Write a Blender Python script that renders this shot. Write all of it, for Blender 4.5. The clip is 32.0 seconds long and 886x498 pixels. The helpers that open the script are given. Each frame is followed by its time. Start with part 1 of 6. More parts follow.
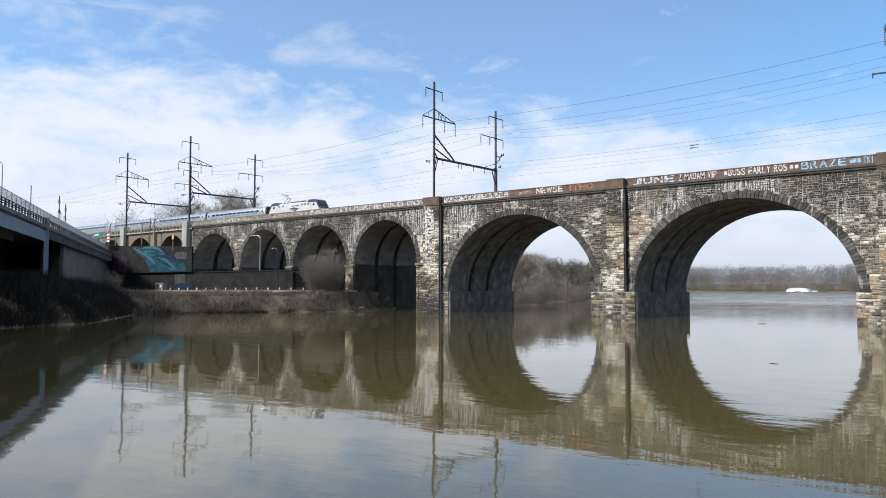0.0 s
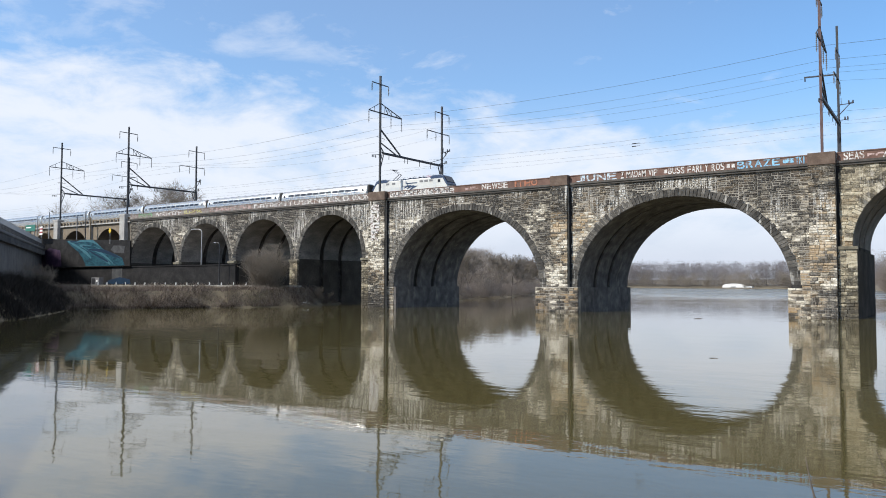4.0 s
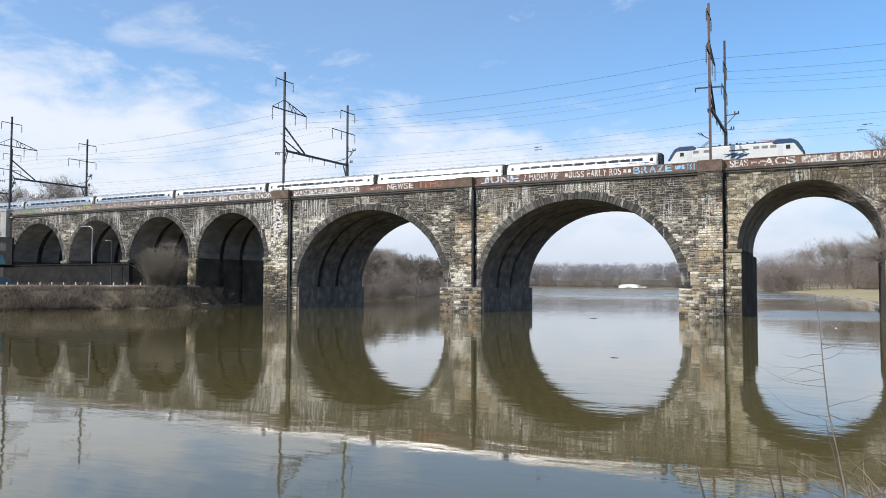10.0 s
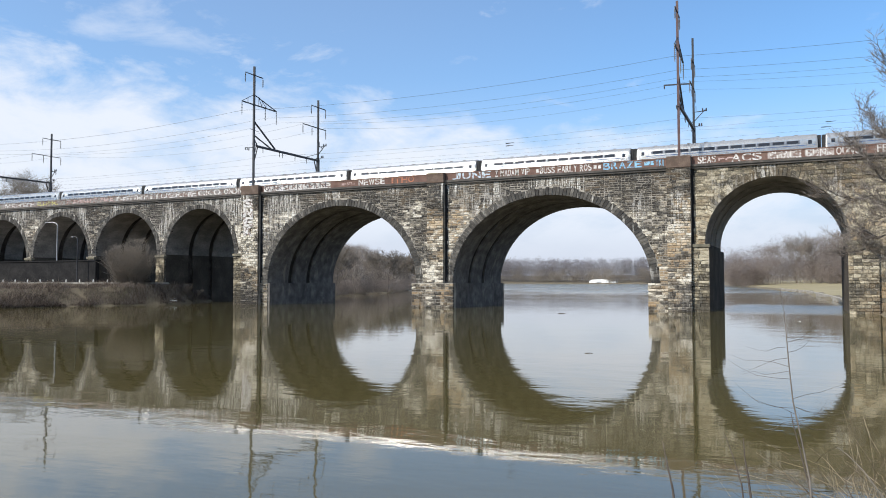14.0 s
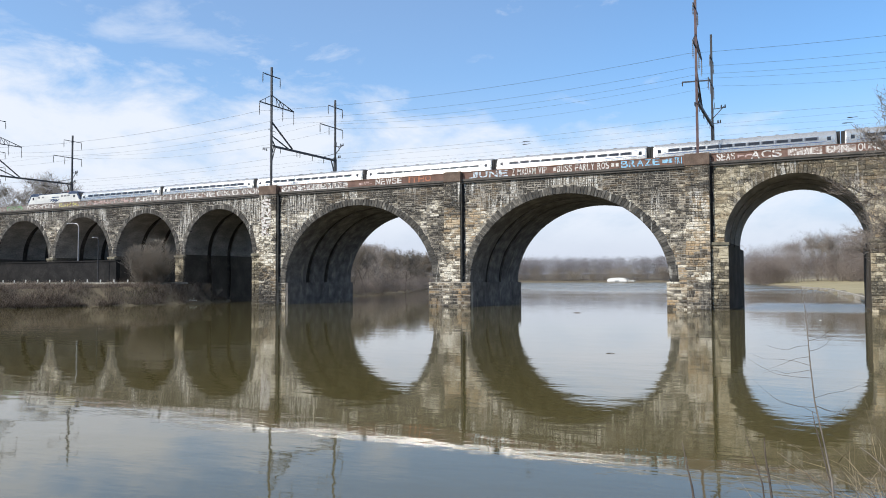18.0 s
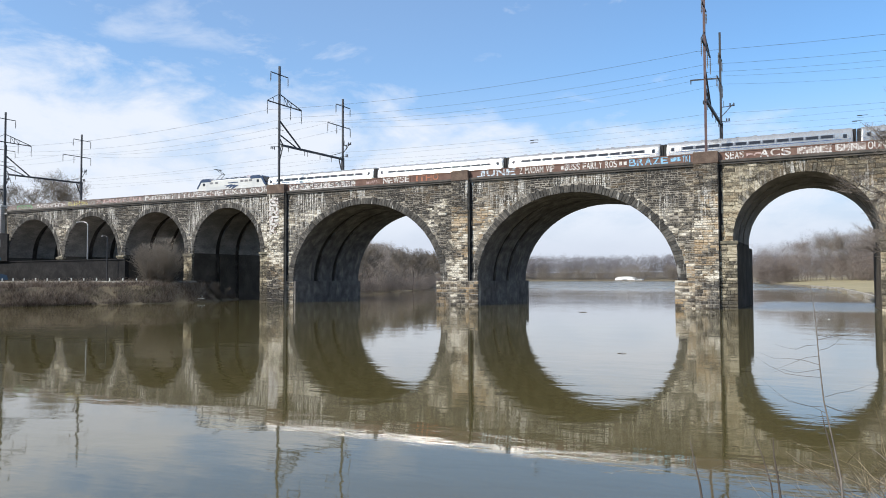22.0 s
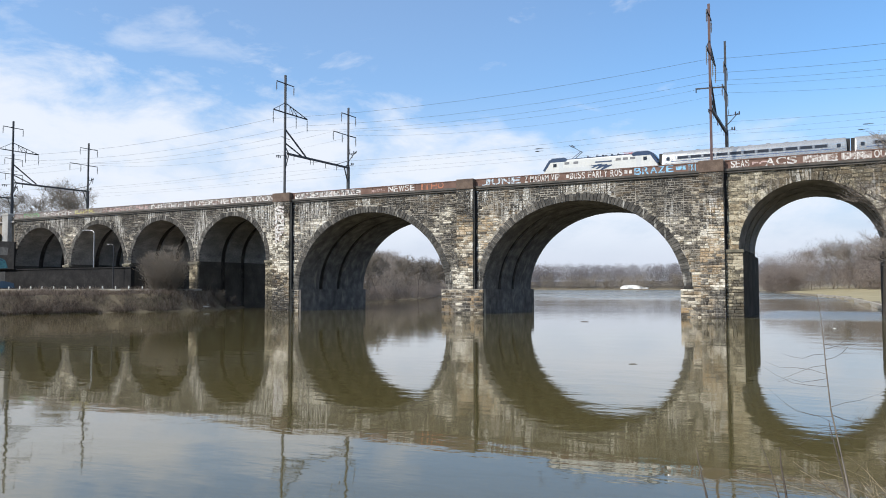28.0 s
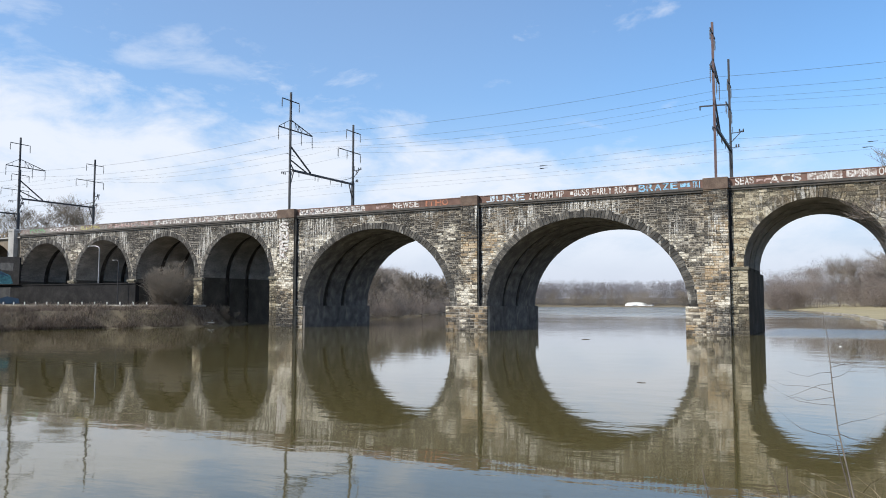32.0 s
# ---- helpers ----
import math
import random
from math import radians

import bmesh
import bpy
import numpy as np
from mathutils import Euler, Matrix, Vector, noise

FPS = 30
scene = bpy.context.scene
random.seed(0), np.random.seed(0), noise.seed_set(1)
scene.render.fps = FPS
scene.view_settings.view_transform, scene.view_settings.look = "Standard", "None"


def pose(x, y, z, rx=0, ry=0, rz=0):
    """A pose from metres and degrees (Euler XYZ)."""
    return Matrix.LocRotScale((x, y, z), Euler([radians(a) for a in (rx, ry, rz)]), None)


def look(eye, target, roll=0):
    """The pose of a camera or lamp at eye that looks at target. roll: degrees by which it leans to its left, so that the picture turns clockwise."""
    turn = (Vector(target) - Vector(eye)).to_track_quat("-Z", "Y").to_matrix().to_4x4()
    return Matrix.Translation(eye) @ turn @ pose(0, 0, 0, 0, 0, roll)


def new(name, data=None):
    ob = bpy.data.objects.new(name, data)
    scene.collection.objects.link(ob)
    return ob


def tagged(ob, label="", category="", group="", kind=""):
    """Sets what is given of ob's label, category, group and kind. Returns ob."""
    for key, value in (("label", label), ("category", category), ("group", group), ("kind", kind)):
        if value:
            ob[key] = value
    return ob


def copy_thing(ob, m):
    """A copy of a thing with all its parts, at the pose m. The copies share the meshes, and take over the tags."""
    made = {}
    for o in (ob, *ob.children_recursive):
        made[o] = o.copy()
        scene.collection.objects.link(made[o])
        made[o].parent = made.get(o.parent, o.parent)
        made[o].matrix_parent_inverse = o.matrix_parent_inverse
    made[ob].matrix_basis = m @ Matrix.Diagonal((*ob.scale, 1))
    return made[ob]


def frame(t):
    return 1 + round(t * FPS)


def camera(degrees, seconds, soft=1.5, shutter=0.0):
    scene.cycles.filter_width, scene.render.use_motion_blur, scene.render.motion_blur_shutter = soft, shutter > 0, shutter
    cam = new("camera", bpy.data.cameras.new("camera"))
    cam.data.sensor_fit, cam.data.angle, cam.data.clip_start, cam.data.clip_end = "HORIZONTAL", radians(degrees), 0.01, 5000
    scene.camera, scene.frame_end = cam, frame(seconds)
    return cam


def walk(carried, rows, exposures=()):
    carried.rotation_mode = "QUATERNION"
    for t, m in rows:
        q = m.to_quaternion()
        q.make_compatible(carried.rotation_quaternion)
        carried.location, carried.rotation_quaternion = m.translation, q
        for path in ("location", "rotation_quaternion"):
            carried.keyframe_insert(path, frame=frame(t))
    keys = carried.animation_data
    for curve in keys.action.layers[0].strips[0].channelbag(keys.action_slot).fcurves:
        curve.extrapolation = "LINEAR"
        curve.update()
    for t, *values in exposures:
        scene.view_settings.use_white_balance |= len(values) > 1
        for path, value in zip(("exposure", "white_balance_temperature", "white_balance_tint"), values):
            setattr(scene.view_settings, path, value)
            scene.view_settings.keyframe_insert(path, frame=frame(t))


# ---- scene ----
EYE = Vector((0, -114.75, 4.53))
cam = camera(60.84, 32.0, soft=0.95)
PATH = [  # seconds, heading, tilt, lean
    (0, -39.09, 3.03, 0.04), (0.5, -38.92, 2.94, 0.03), (1, -38.60, 2.88, 0.02), (1.5, -38.15, 2.81, 0.02),
    (2, -37.64, 2.75, 0.03), (2.5, -37.14, 2.72, -0.00), (3, -36.54, 2.70, 0.10), (3.5, -35.75, 2.68, 0.12),
    (5.5, -32.73, 2.65, 0.22), (6, -31.97, 2.62, 0.26), (6.5, -31.29, 2.62, 0.25), (7, -30.74, 2.61, 0.25),
    (7.5, -30.30, 2.62, 0.22), (8, -29.86, 2.65, 0.16), (8.5, -29.38, 2.68, 0.16), (9, -28.86, 2.70, 0.18),
    (9.5, -28.31, 2.71, 0.19), (10, -27.76, 2.71, 0.18), (10.5, -27.19, 2.69, 0.17), (11, -26.61, 2.65, 0.10),
    (11.5, -26.05, 2.60, 0.03), (12, -25.71, 2.53, 0.01), (12.5, -25.54, 2.49, 0.05), (13, -25.47, 2.47, 0.00),
    (13.5, -25.49, 2.45, -0.04), (14, -25.61, 2.39, -0.05), (14.5, -25.76, 2.33, -0.04), (16.5, -26.49, 2.29, -0.16),
    (17, -26.64, 2.30, -0.19), (17.5, -26.79, 2.31, -0.20), (18, -26.91, 2.32, -0.22), (18.5, -27.01, 2.34, -0.21),
    (19, -27.09, 2.32, -0.22), (19.5, -27.17, 2.29, -0.20), (20, -27.24, 2.23, -0.23), (20.5, -27.30, 2.19, -0.21),
    (21, -27.36, 2.19, -0.19), (21.5, -27.42, 2.19, -0.18), (22, -27.48, 2.22, -0.18), (22.5, -27.50, 2.28, -0.12),
    (23, -27.54, 2.35, -0.14), (23.5, -27.56, 2.40, -0.13), (24, -27.56, 2.46, -0.16), (24.5, -27.58, 2.49, -0.18),
    (25, -27.60, 2.53, -0.22), (25.5, -27.60, 2.56, -0.21), (27.5, -27.80, 2.75, -0.18), (28, -27.87, 2.86, -0.12),
    (28.5, -27.98, 3.02, -0.02), (29, -28.07, 3.23, 0.10), (29.5, -28.15, 3.44, 0.09), (30, -28.23, 3.62, 0.10),
    (30.5, -28.27, 3.78, 0.10), (31, -28.35, 3.90, 0.12), (31.5, -28.33, 4.02, 0.13), (32, -28.19, 4.12, 0.03),
]


def heading(az, el):
    a, e = radians(az), radians(el)
    return Vector((math.sin(a) * math.cos(e), math.cos(a) * math.cos(e), math.sin(e)))


walk(cam, [(t, look(EYE, EYE + 100 * heading(a, e), r)) for t, a, e, r in PATH],
     exposures=[(0, 0.1), (32, 0.1)])

# ---- daylight ----
SUN = Vector((-0.46, -0.64, 0.615)).normalized()
world = bpy.data.worlds.new("sky")
scene.world = world
world.use_nodes = True


def build_sky():
    nt = world.node_tree
    n, l = nt.nodes, nt.links
    n.clear()
    out = n.new("ShaderNodeOutputWorld")
    bg = n.new("ShaderNodeBackground")
    bg.inputs["Strength"].default_value = 0.143
    sky = n.new("ShaderNodeTexSky")
    sky.sky_type, sky.sun_disc = "NISHITA", False
    sky.sun_elevation = math.asin(SUN.z)
    sky.sun_rotation = math.atan2(SUN.x, SUN.y)
    sky.air_density, sky.dust_density, sky.ozone_density = 1.0, 0.6, 2.0
    tint = n.new("ShaderNodeMix")
    tint.data_type, tint.blend_type = "RGBA", "MULTIPLY"
    tint.inputs["Factor"].default_value = 1.0
    tint.inputs["B"].default_value = (0.66, 1.02, 1.27, 1)
    l.new(sky.outputs[0], tint.inputs["A"])
    tc = n.new("ShaderNodeTexCoord")
    sep = n.new("ShaderNodeSeparateXYZ")
    l.new(tc.outputs["Generated"], sep.inputs[0])

    def math_node(op, a, b):
        m = n.new("ShaderNodeMath")
        m.operation = op
        for k, v in enumerate((a, b)):
            if isinstance(v, (int, float)):
                m.inputs[k].default_value = v
            else:
                l.new(v, m.inputs[k])
        return m.outputs[0]

    def layer(scale, stretch, turn, detail, rough, warp):
        mp = n.new("ShaderNodeMapping")
        mp.inputs["Rotation"].default_value = turn
        mp.inputs["Scale"].default_value = stretch
        l.new(tc.outputs["Generated"], mp.inputs[0])
        t = n.new("ShaderNodeTexNoise")
        t.inputs["Scale"].default_value, t.inputs["Detail"].default_value = scale, detail
        t.inputs["Roughness"].default_value, t.inputs["Distortion"].default_value = rough, warp
        l.new(mp.outputs[0], t.inputs["Vector"])
        return t.outputs["Fac"]

    def smooth(v, lo, hi, to0, to1):
        r = n.new("ShaderNodeMapRange")
        r.interpolation_type = "SMOOTHSTEP"
        for key, x in (("From Min", lo), ("From Max", hi), ("To Min", to0), ("To Max", to1)):
            r.inputs[key].default_value = x
        l.new(v, r.inputs[0])
        return r.outputs[0]
    puffs = layer(8.5, (1, 1, 2.3), (0.06, 0.1, 0), 9, 0.6, 0.25)
    wisps = layer(4.2, (1, 1, 4.0), (-0.1, 0.12, 0), 8, 0.62, 0.5)
    # a bank of cloud that is thicker and higher to the west, thin streaks above it
    edge = math_node("ADD", math_node("MULTIPLY", sep.outputs["X"], -0.11), 0.165)
    above = math_node("SUBTRACT", sep.outputs["Z"], edge)
    bank = math_node("ADD", puffs, smooth(above, -0.08, 0.08, 0.1, -0.3))
    bank = math_node("SUBTRACT", bank, smooth(sep.outputs["X"], -0.38, 0.05, 0.0, 0.08))
    cloud = math_node("MAXIMUM", smooth(bank, 0.22, 0.68, 0.0, 0.95), math_node("MULTIPLY", smooth(wisps, 0.46, 0.72, 0.0, 0.5), smooth(sep.outputs["X"], -0.62, -0.42, 1.0, 0.1)))
    # a drift of thin cloud above the bank
    drifted = math_node("MULTIPLY", smooth(sep.outputs["Z"], 0.255, 0.3, 0.0, 1.0), smooth(sep.outputs["Z"], 0.325, 0.37, 1.0, 0.0))
    drifted = math_node("MULTIPLY", drifted, smooth(sep.outputs["X"], -0.68, -0.54, 1.0, 0.0))
    cloud = math_node("MAXIMUM", cloud, math_node("MULTIPLY", drifted, smooth(puffs, 0.3, 0.74, 0.0, 0.55)))
    cloud = math_node("MAXIMUM", cloud, smooth(sep.outputs["X"], -0.6, 0.1, 0.16, 0.06))
    haze = smooth(sep.outputs["Z"], 0.02, 0.27, 0.92, 0.0)
    low = n.new("ShaderNodeMix")
    low.data_type = "RGBA"
    l.new(haze, low.inputs["Factor"])
    l.new(tint.outputs["Result"], low.inputs["A"])
    low.inputs["B"].default_value = (4.25, 4.5, 5.4, 1)
    cloud = math_node("MULTIPLY", cloud, smooth(sep.outputs["Z"], 0.02, 0.1, 0.25, 1.0))
    cloud = math_node("MAXIMUM", cloud, math_node("MULTIPLY", smooth(sep.outputs["Z"], 0.36, 0.5, 0.0, 1.0), smooth(puffs, 0.3, 0.6, 0.35, 0.85)))
    mix = n.new("ShaderNodeMix")
    mix.data_type = "RGBA"
    l.new(cloud, mix.inputs["Factor"])
    l.new(low.outputs["Result"], mix.inputs["A"])
    mix.inputs["B"].default_value = (5.65, 6.0, 6.65, 1)
    l.new(mix.outputs["Result"], bg.inputs["Color"])
    l.new(bg.outputs[0], out.inputs[0])


build_sky()
sun = new("sun", bpy.data.lights.new("sun", "SUN"))
sun.data.energy, sun.data.angle, sun.data.color = 4.7, radians(0.53), (1.0, 0.95, 0.87)
sun.matrix_world = look(SUN * 300, (0, 0, 0))
scene.view_settings.exposure = 0.0


# ---- materials ----
def surface(name, cols, rough=0.8, metal=0.0, scale=1.0, bump=0.3, dist=0.05, fine=8.0, pick="", stain=None, stretch=(1, 1, 1), spec=0.5, thin=0.0, vary=0.26):
    """A surface of several colours: coarse and fine noise, grain, an optional random pick by piece and a streaky stain."""
    m = bpy.data.materials.new(name)
    m.use_nodes = True
    n, l = m.node_tree.nodes, m.node_tree.links
    b = n["Principled BSDF"]
    b.inputs["Metallic"].default_value = metal
    b.inputs["Specular IOR Level"].default_value = spec
    geo = n.new("ShaderNodeNewGeometry")
    mp = n.new("ShaderNodeMapping")
    mp.inputs["Scale"].default_value = stretch
    l.new(geo.outputs["Position"], mp.inputs[0])
    na = n.new("ShaderNodeTexNoise")
    na.inputs["Scale"].default_value, na.inputs["Detail"].default_value = scale, 6
    l.new(mp.outputs[0], na.inputs["Vector"])
    nb = n.new("ShaderNodeTexNoise")
    nb.inputs["Scale"].default_value, nb.inputs["Detail"].default_value = scale * fine, 5
    l.new(mp.outputs[0], nb.inputs["Vector"])
    ramp = n.new("ShaderNodeValToRGB")
    els = ramp.color_ramp.elements
    while len(els) < len(cols):
        els.new(0.5)
    for k, c in enumerate(cols):
        els[k].position = 0.28 + 0.44 * k / max(1, len(cols) - 1)
        els[k].color = (*c, 1)
    mixf = n.new("ShaderNodeMix")
    mixf.inputs["Factor"].default_value = 0.4
    l.new(na.outputs["Fac"], mixf.inputs["A"])
    l.new(nb.outputs["Fac"], mixf.inputs["B"])
    fac = mixf.outputs["Result"]
    if pick:
        if pick == "island":
            src = geo.outputs["Random Per Island"]
        else:
            src = n.new("ShaderNodeObjectInfo").outputs["Random"]
        mr = n.new("ShaderNodeMapRange")
        mr.inputs["To Min"].default_value, mr.inputs["To Max"].default_value = -vary, vary
        l.new(src, mr.inputs[0])
        ad = n.new("ShaderNodeMath")
        l.new(fac, ad.inputs[0])
        l.new(mr.outputs[0], ad.inputs[1])
        fac = ad.outputs[0]
    l.new(fac, ramp.inputs[0])
    col = ramp.outputs[0]
    if stain:
        colour, amount, sscale, lo = stain
        ms = n.new("ShaderNodeMapping")
        ms.inputs["Scale"].default_value = sscale
        l.new(geo.outputs["Position"], ms.inputs[0])
        ns = n.new("ShaderNodeTexNoise")
        ns.inputs["Scale"].default_value, ns.inputs["Detail"].default_value = 1.0, 4
        l.new(ms.outputs[0], ns.inputs["Vector"])
        sr = n.new("ShaderNodeMapRange")
        sr.inputs["From Min"].default_value, sr.inputs["From Max"].default_value = lo, lo + 0.1
        sr.inputs["To Max"].default_value = amount
        l.new(ns.outputs["Fac"], sr.inputs[0])
        mx = n.new("ShaderNodeMix")
        mx.data_type = "RGBA"
        l.new(sr.outputs[0], mx.inputs["Factor"])
        l.new(col, mx.inputs["A"])
        mx.inputs["B"].default_value = (*colour, 1)
        col = mx.outputs["Result"]
    l.new(col, b.inputs["Base Color"])
    rr = n.new("ShaderNodeMapRange")
    rr.inputs["To Min"].default_value, rr.inputs["To Max"].default_value = max(0.03, rough - 0.12), min(1, rough + 0.12)
    l.new(nb.outputs["Fac"], rr.inputs[0])
    l.new(rr.outputs[0], b.inputs["Roughness"])
    if bump:
        bp = n.new("ShaderNodeBump")
        bp.inputs["Strength"].default_value, bp.inputs["Distance"].default_value = bump, dist
        l.new(nb.outputs["Fac"], bp.inputs["Height"])
        l.new(bp.outputs[0], b.inputs["Normal"])
    if thin:
        tr = n.new("ShaderNodeBsdfTranslucent")
        l.new(col, tr.inputs["Color"])
        ms = n.new("ShaderNodeMixShader")
        ms.inputs[0].default_value = thin
        l.new(b.outputs[0], ms.inputs[1])
        l.new(tr.outputs[0], ms.inputs[2])
        l.new(ms.outputs[0], n["Material Output"].inputs[0])
    return m


def stonework(name, pick, cols, ochre=1.0, lime=1.0):
    """Squared stone: a colour for each piece, ochre patches, grain, and white lime drips below the coping."""
    m = bpy.data.materials.new(name)
    m.use_nodes = True
    n, l = m.node_tree.nodes, m.node_tree.links
    b = n["Principled BSDF"]
    b.inputs["Specular IOR Level"].default_value = 0.25
    geo = n.new("ShaderNodeNewGeometry")

    def value(op, a, c):
        k = n.new("ShaderNodeMath")
        k.operation = op
        for q, v in enumerate((a, c)):
            if isinstance(v, (int, float)):
                k.inputs[q].default_value = v
            else:
                l.new(v, k.inputs[q])
        return k.outputs[0]

    def spots(scale, stretch=(1, 1, 1), detail=4, rough=0.5):
        mp = n.new("ShaderNodeMapping")
        mp.inputs["Scale"].default_value = stretch
        l.new(geo.outputs["Position"], mp.inputs[0])
        t = n.new("ShaderNodeTexNoise")
        t.inputs["Scale"].default_value, t.inputs["Detail"].default_value, t.inputs["Roughness"].default_value = scale, detail, rough
        l.new(mp.outputs[0], t.inputs["Vector"])
        return t.outputs["Fac"]

    def span_of(v, lo, hi, a, c):
        r = n.new("ShaderNodeMapRange")
        r.interpolation_type = "SMOOTHSTEP"
        for key, x in (("From Min", lo), ("From Max", hi), ("To Min", a), ("To Max", c)):
            r.inputs[key].default_value = x
        l.new(v, r.inputs[0])
        return r.outputs[0]

    def blend(f, a, c, mode="MIX"):
        x = n.new("ShaderNodeMix")
        x.data_type, x.blend_type = "RGBA", mode
        if isinstance(f, float):
            x.inputs["Factor"].default_value = f
        else:
            l.new(f, x.inputs["Factor"])
        l.new(a, x.inputs["A"])
        if isinstance(c, tuple):
            x.inputs["B"].default_value = (*c, 1)
        else:
            l.new(c, x.inputs["B"])
        return x.outputs["Result"]
    rand = geo.outputs["Random Per Island"] if pick == "island" else n.new("ShaderNodeObjectInfo").outputs["Random"]
    fine = spots(5.0, (1, 1, 2), 6, 0.65)
    broad = spots(0.13, (1, 1, 1.6), 3)
    f = value("ADD", value("MULTIPLY", value("SUBTRACT", rand, 0.3), 0.7), value("MULTIPLY", value("SUBTRACT", broad, 0.37), 2.6))
    f = value("ADD", f, value("MULTIPLY", value("SUBTRACT", spots(0.6, (1, 1, 2.4), 3, 0.6), 0.5), 1.8))
    f = value("ADD", f, value("MULTIPLY", value("SUBTRACT", fine, 0.5), 1.3))
    sep = n.new("ShaderNodeSeparateXYZ")
    l.new(geo.outputs["Position"], sep.inputs[0])
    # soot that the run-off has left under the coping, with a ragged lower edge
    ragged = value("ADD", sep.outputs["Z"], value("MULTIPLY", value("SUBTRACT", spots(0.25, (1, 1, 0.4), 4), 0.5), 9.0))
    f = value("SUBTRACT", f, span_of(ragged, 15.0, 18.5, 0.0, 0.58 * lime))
    # the western arches are sootier, the feet of the piers damp
    f = value("SUBTRACT", f, span_of(sep.outputs["X"], -112.0, -92.0, 0.13, 0.0))
    f = value("SUBTRACT", f, span_of(value("ADD", sep.outputs["Z"], value("MULTIPLY", broad, 3.0)), 3.5, 8.0, 0.36, 0.0))
    f = value("ADD", value("MULTIPLY", value("SUBTRACT", f, 0.44), 1.3), 0.47)
    ramp = n.new("ShaderNodeValToRGB")
    els = ramp.color_ramp.elements
    while len(els) < len(cols):
        els.new(0.5)
    for k, (at, c) in enumerate(cols):
        els[k].position, els[k].color = at, (*c, 1)
    l.new(f, ramp.inputs[0])
    other = value("FRACT", value("MULTIPLY", rand, 7.31), 0.0)
    och = value("MULTIPLY", span_of(spots(0.11, (1, 1, 1), 2), 0.44, 0.58, 0.0, 0.6 * ochre), span_of(other, 0.35, 0.6, 0.1, 1.0))
    och = value("MULTIPLY", och, span_of(ragged, 14.5, 18.0, 1.0, 0.25))
    och = value("MULTIPLY", och, span_of(sep.outputs["X"], -105.0, -60.0, 0.3, 1.25))
    col = blend(och, ramp.outputs[0], (0.43, 0.3, 0.165))
    drip = value("MULTIPLY", span_of(spots(1.0, (3.6, 3.6, 0.22), 5, 0.65), 0.49, 0.55, 0.0, 1.0 * lime), span_of(sep.outputs["Z"], 9.0, 18.5, 0.12, 1.0))
    drip = value("MULTIPLY", drip, span_of(spots(0.16, (1, 1, 0.5), 2), 0.44, 0.6, 0.0, 1.0))
    drip = value("MULTIPLY", drip, span_of(fine, 0.35, 0.55, 0.3, 1.0))
    col = blend(drip, col, (0.74, 0.72, 0.67))
    # worn cream faces and black pits, smaller than a stone
    worn = spots(4.4, (1, 1, 1.6), 7, 0.8)
    col = blend(value("MULTIPLY", span_of(worn, 0.55, 0.63, 0.0, 0.75), span_of(sep.outputs["Z"], 0.5, 6.0, 0.35, 1.0)), col, (0.64, 0.58, 0.47))
    pits = spots(5.0, (1, 1, 1.5), 7, 0.8)
    col = blend(span_of(pits, 0.47, 0.39, 0.0, 0.9), col, (0.035, 0.031, 0.027))
    l.new(col, b.inputs["Base Color"])
    l.new(span_of(fine, 0.2, 0.8, 0.8, 0.98), b.inputs["Roughness"])
    bp = n.new("ShaderNodeBump")
    bp.inputs["Strength"].default_value, bp.inputs["Distance"].default_value = 0.9, 0.1
    l.new(fine, bp.inputs["Height"])
    l.new(bp.outputs[0], b.inputs["Normal"])
    return m


RUBBLE = [(0.05, (0.045, 0.041, 0.037)), (0.3, (0.105, 0.094, 0.079)), (0.5, (0.205, 0.182, 0.146)), (0.68, (0.36, 0.32, 0.25)), (0.84, (0.57, 0.52, 0.42)), (0.98, (0.74, 0.69, 0.59))]
SQUARED = [(0.05, (0.075, 0.066, 0.05)), (0.35, (0.17, 0.148, 0.105)), (0.65, (0.31, 0.268, 0.19)), (0.95, (0.52, 0.46, 0.34))]
LIME = ((0.62, 0.6, 0.55), 0.6, (2.2, 2.2, 0.28), 0.62)
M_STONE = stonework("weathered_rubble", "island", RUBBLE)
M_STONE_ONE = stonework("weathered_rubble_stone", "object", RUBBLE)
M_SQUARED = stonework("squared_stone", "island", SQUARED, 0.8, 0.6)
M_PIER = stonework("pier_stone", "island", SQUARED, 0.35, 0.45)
M_MORTAR = surface("old_mortar", [(0.13, 0.118, 0.098), (0.28, 0.255, 0.215), (0.48, 0.445, 0.385)], 0.95, scale=0.6, bump=0.5)
M_RING = surface("ring_stone", [(0.02, 0.018, 0.016), (0.04, 0.037, 0.033), (0.064, 0.059, 0.052), (0.1, 0.092, 0.08), (0.2, 0.184, 0.16)], 0.9, scale=1.1, fine=7, pick="object", stain=LIME, bump=0.7, vary=0.13)
M_RING_TAN = stonework("tan_ring_stone", "object", SQUARED, 0.8, 0.6)
M_BIGVAULT = surface("dark_vault_stone", [(0.055, 0.051, 0.048), (0.14, 0.13, 0.121), (0.29, 0.27, 0.25)], 0.95, scale=0.6, fine=9, bump=0.6, spec=0.1, stain=((0.34, 0.3, 0.25), 0.5, (0.9, 0.9, 0.3), 0.6))
M_JAMB = surface("dark_jamb_stone", [(0.04, 0.034, 0.028), (0.07, 0.061, 0.051), (0.13, 0.115, 0.096)], 0.95, scale=0.35, fine=10, bump=0.5, spec=0.1)
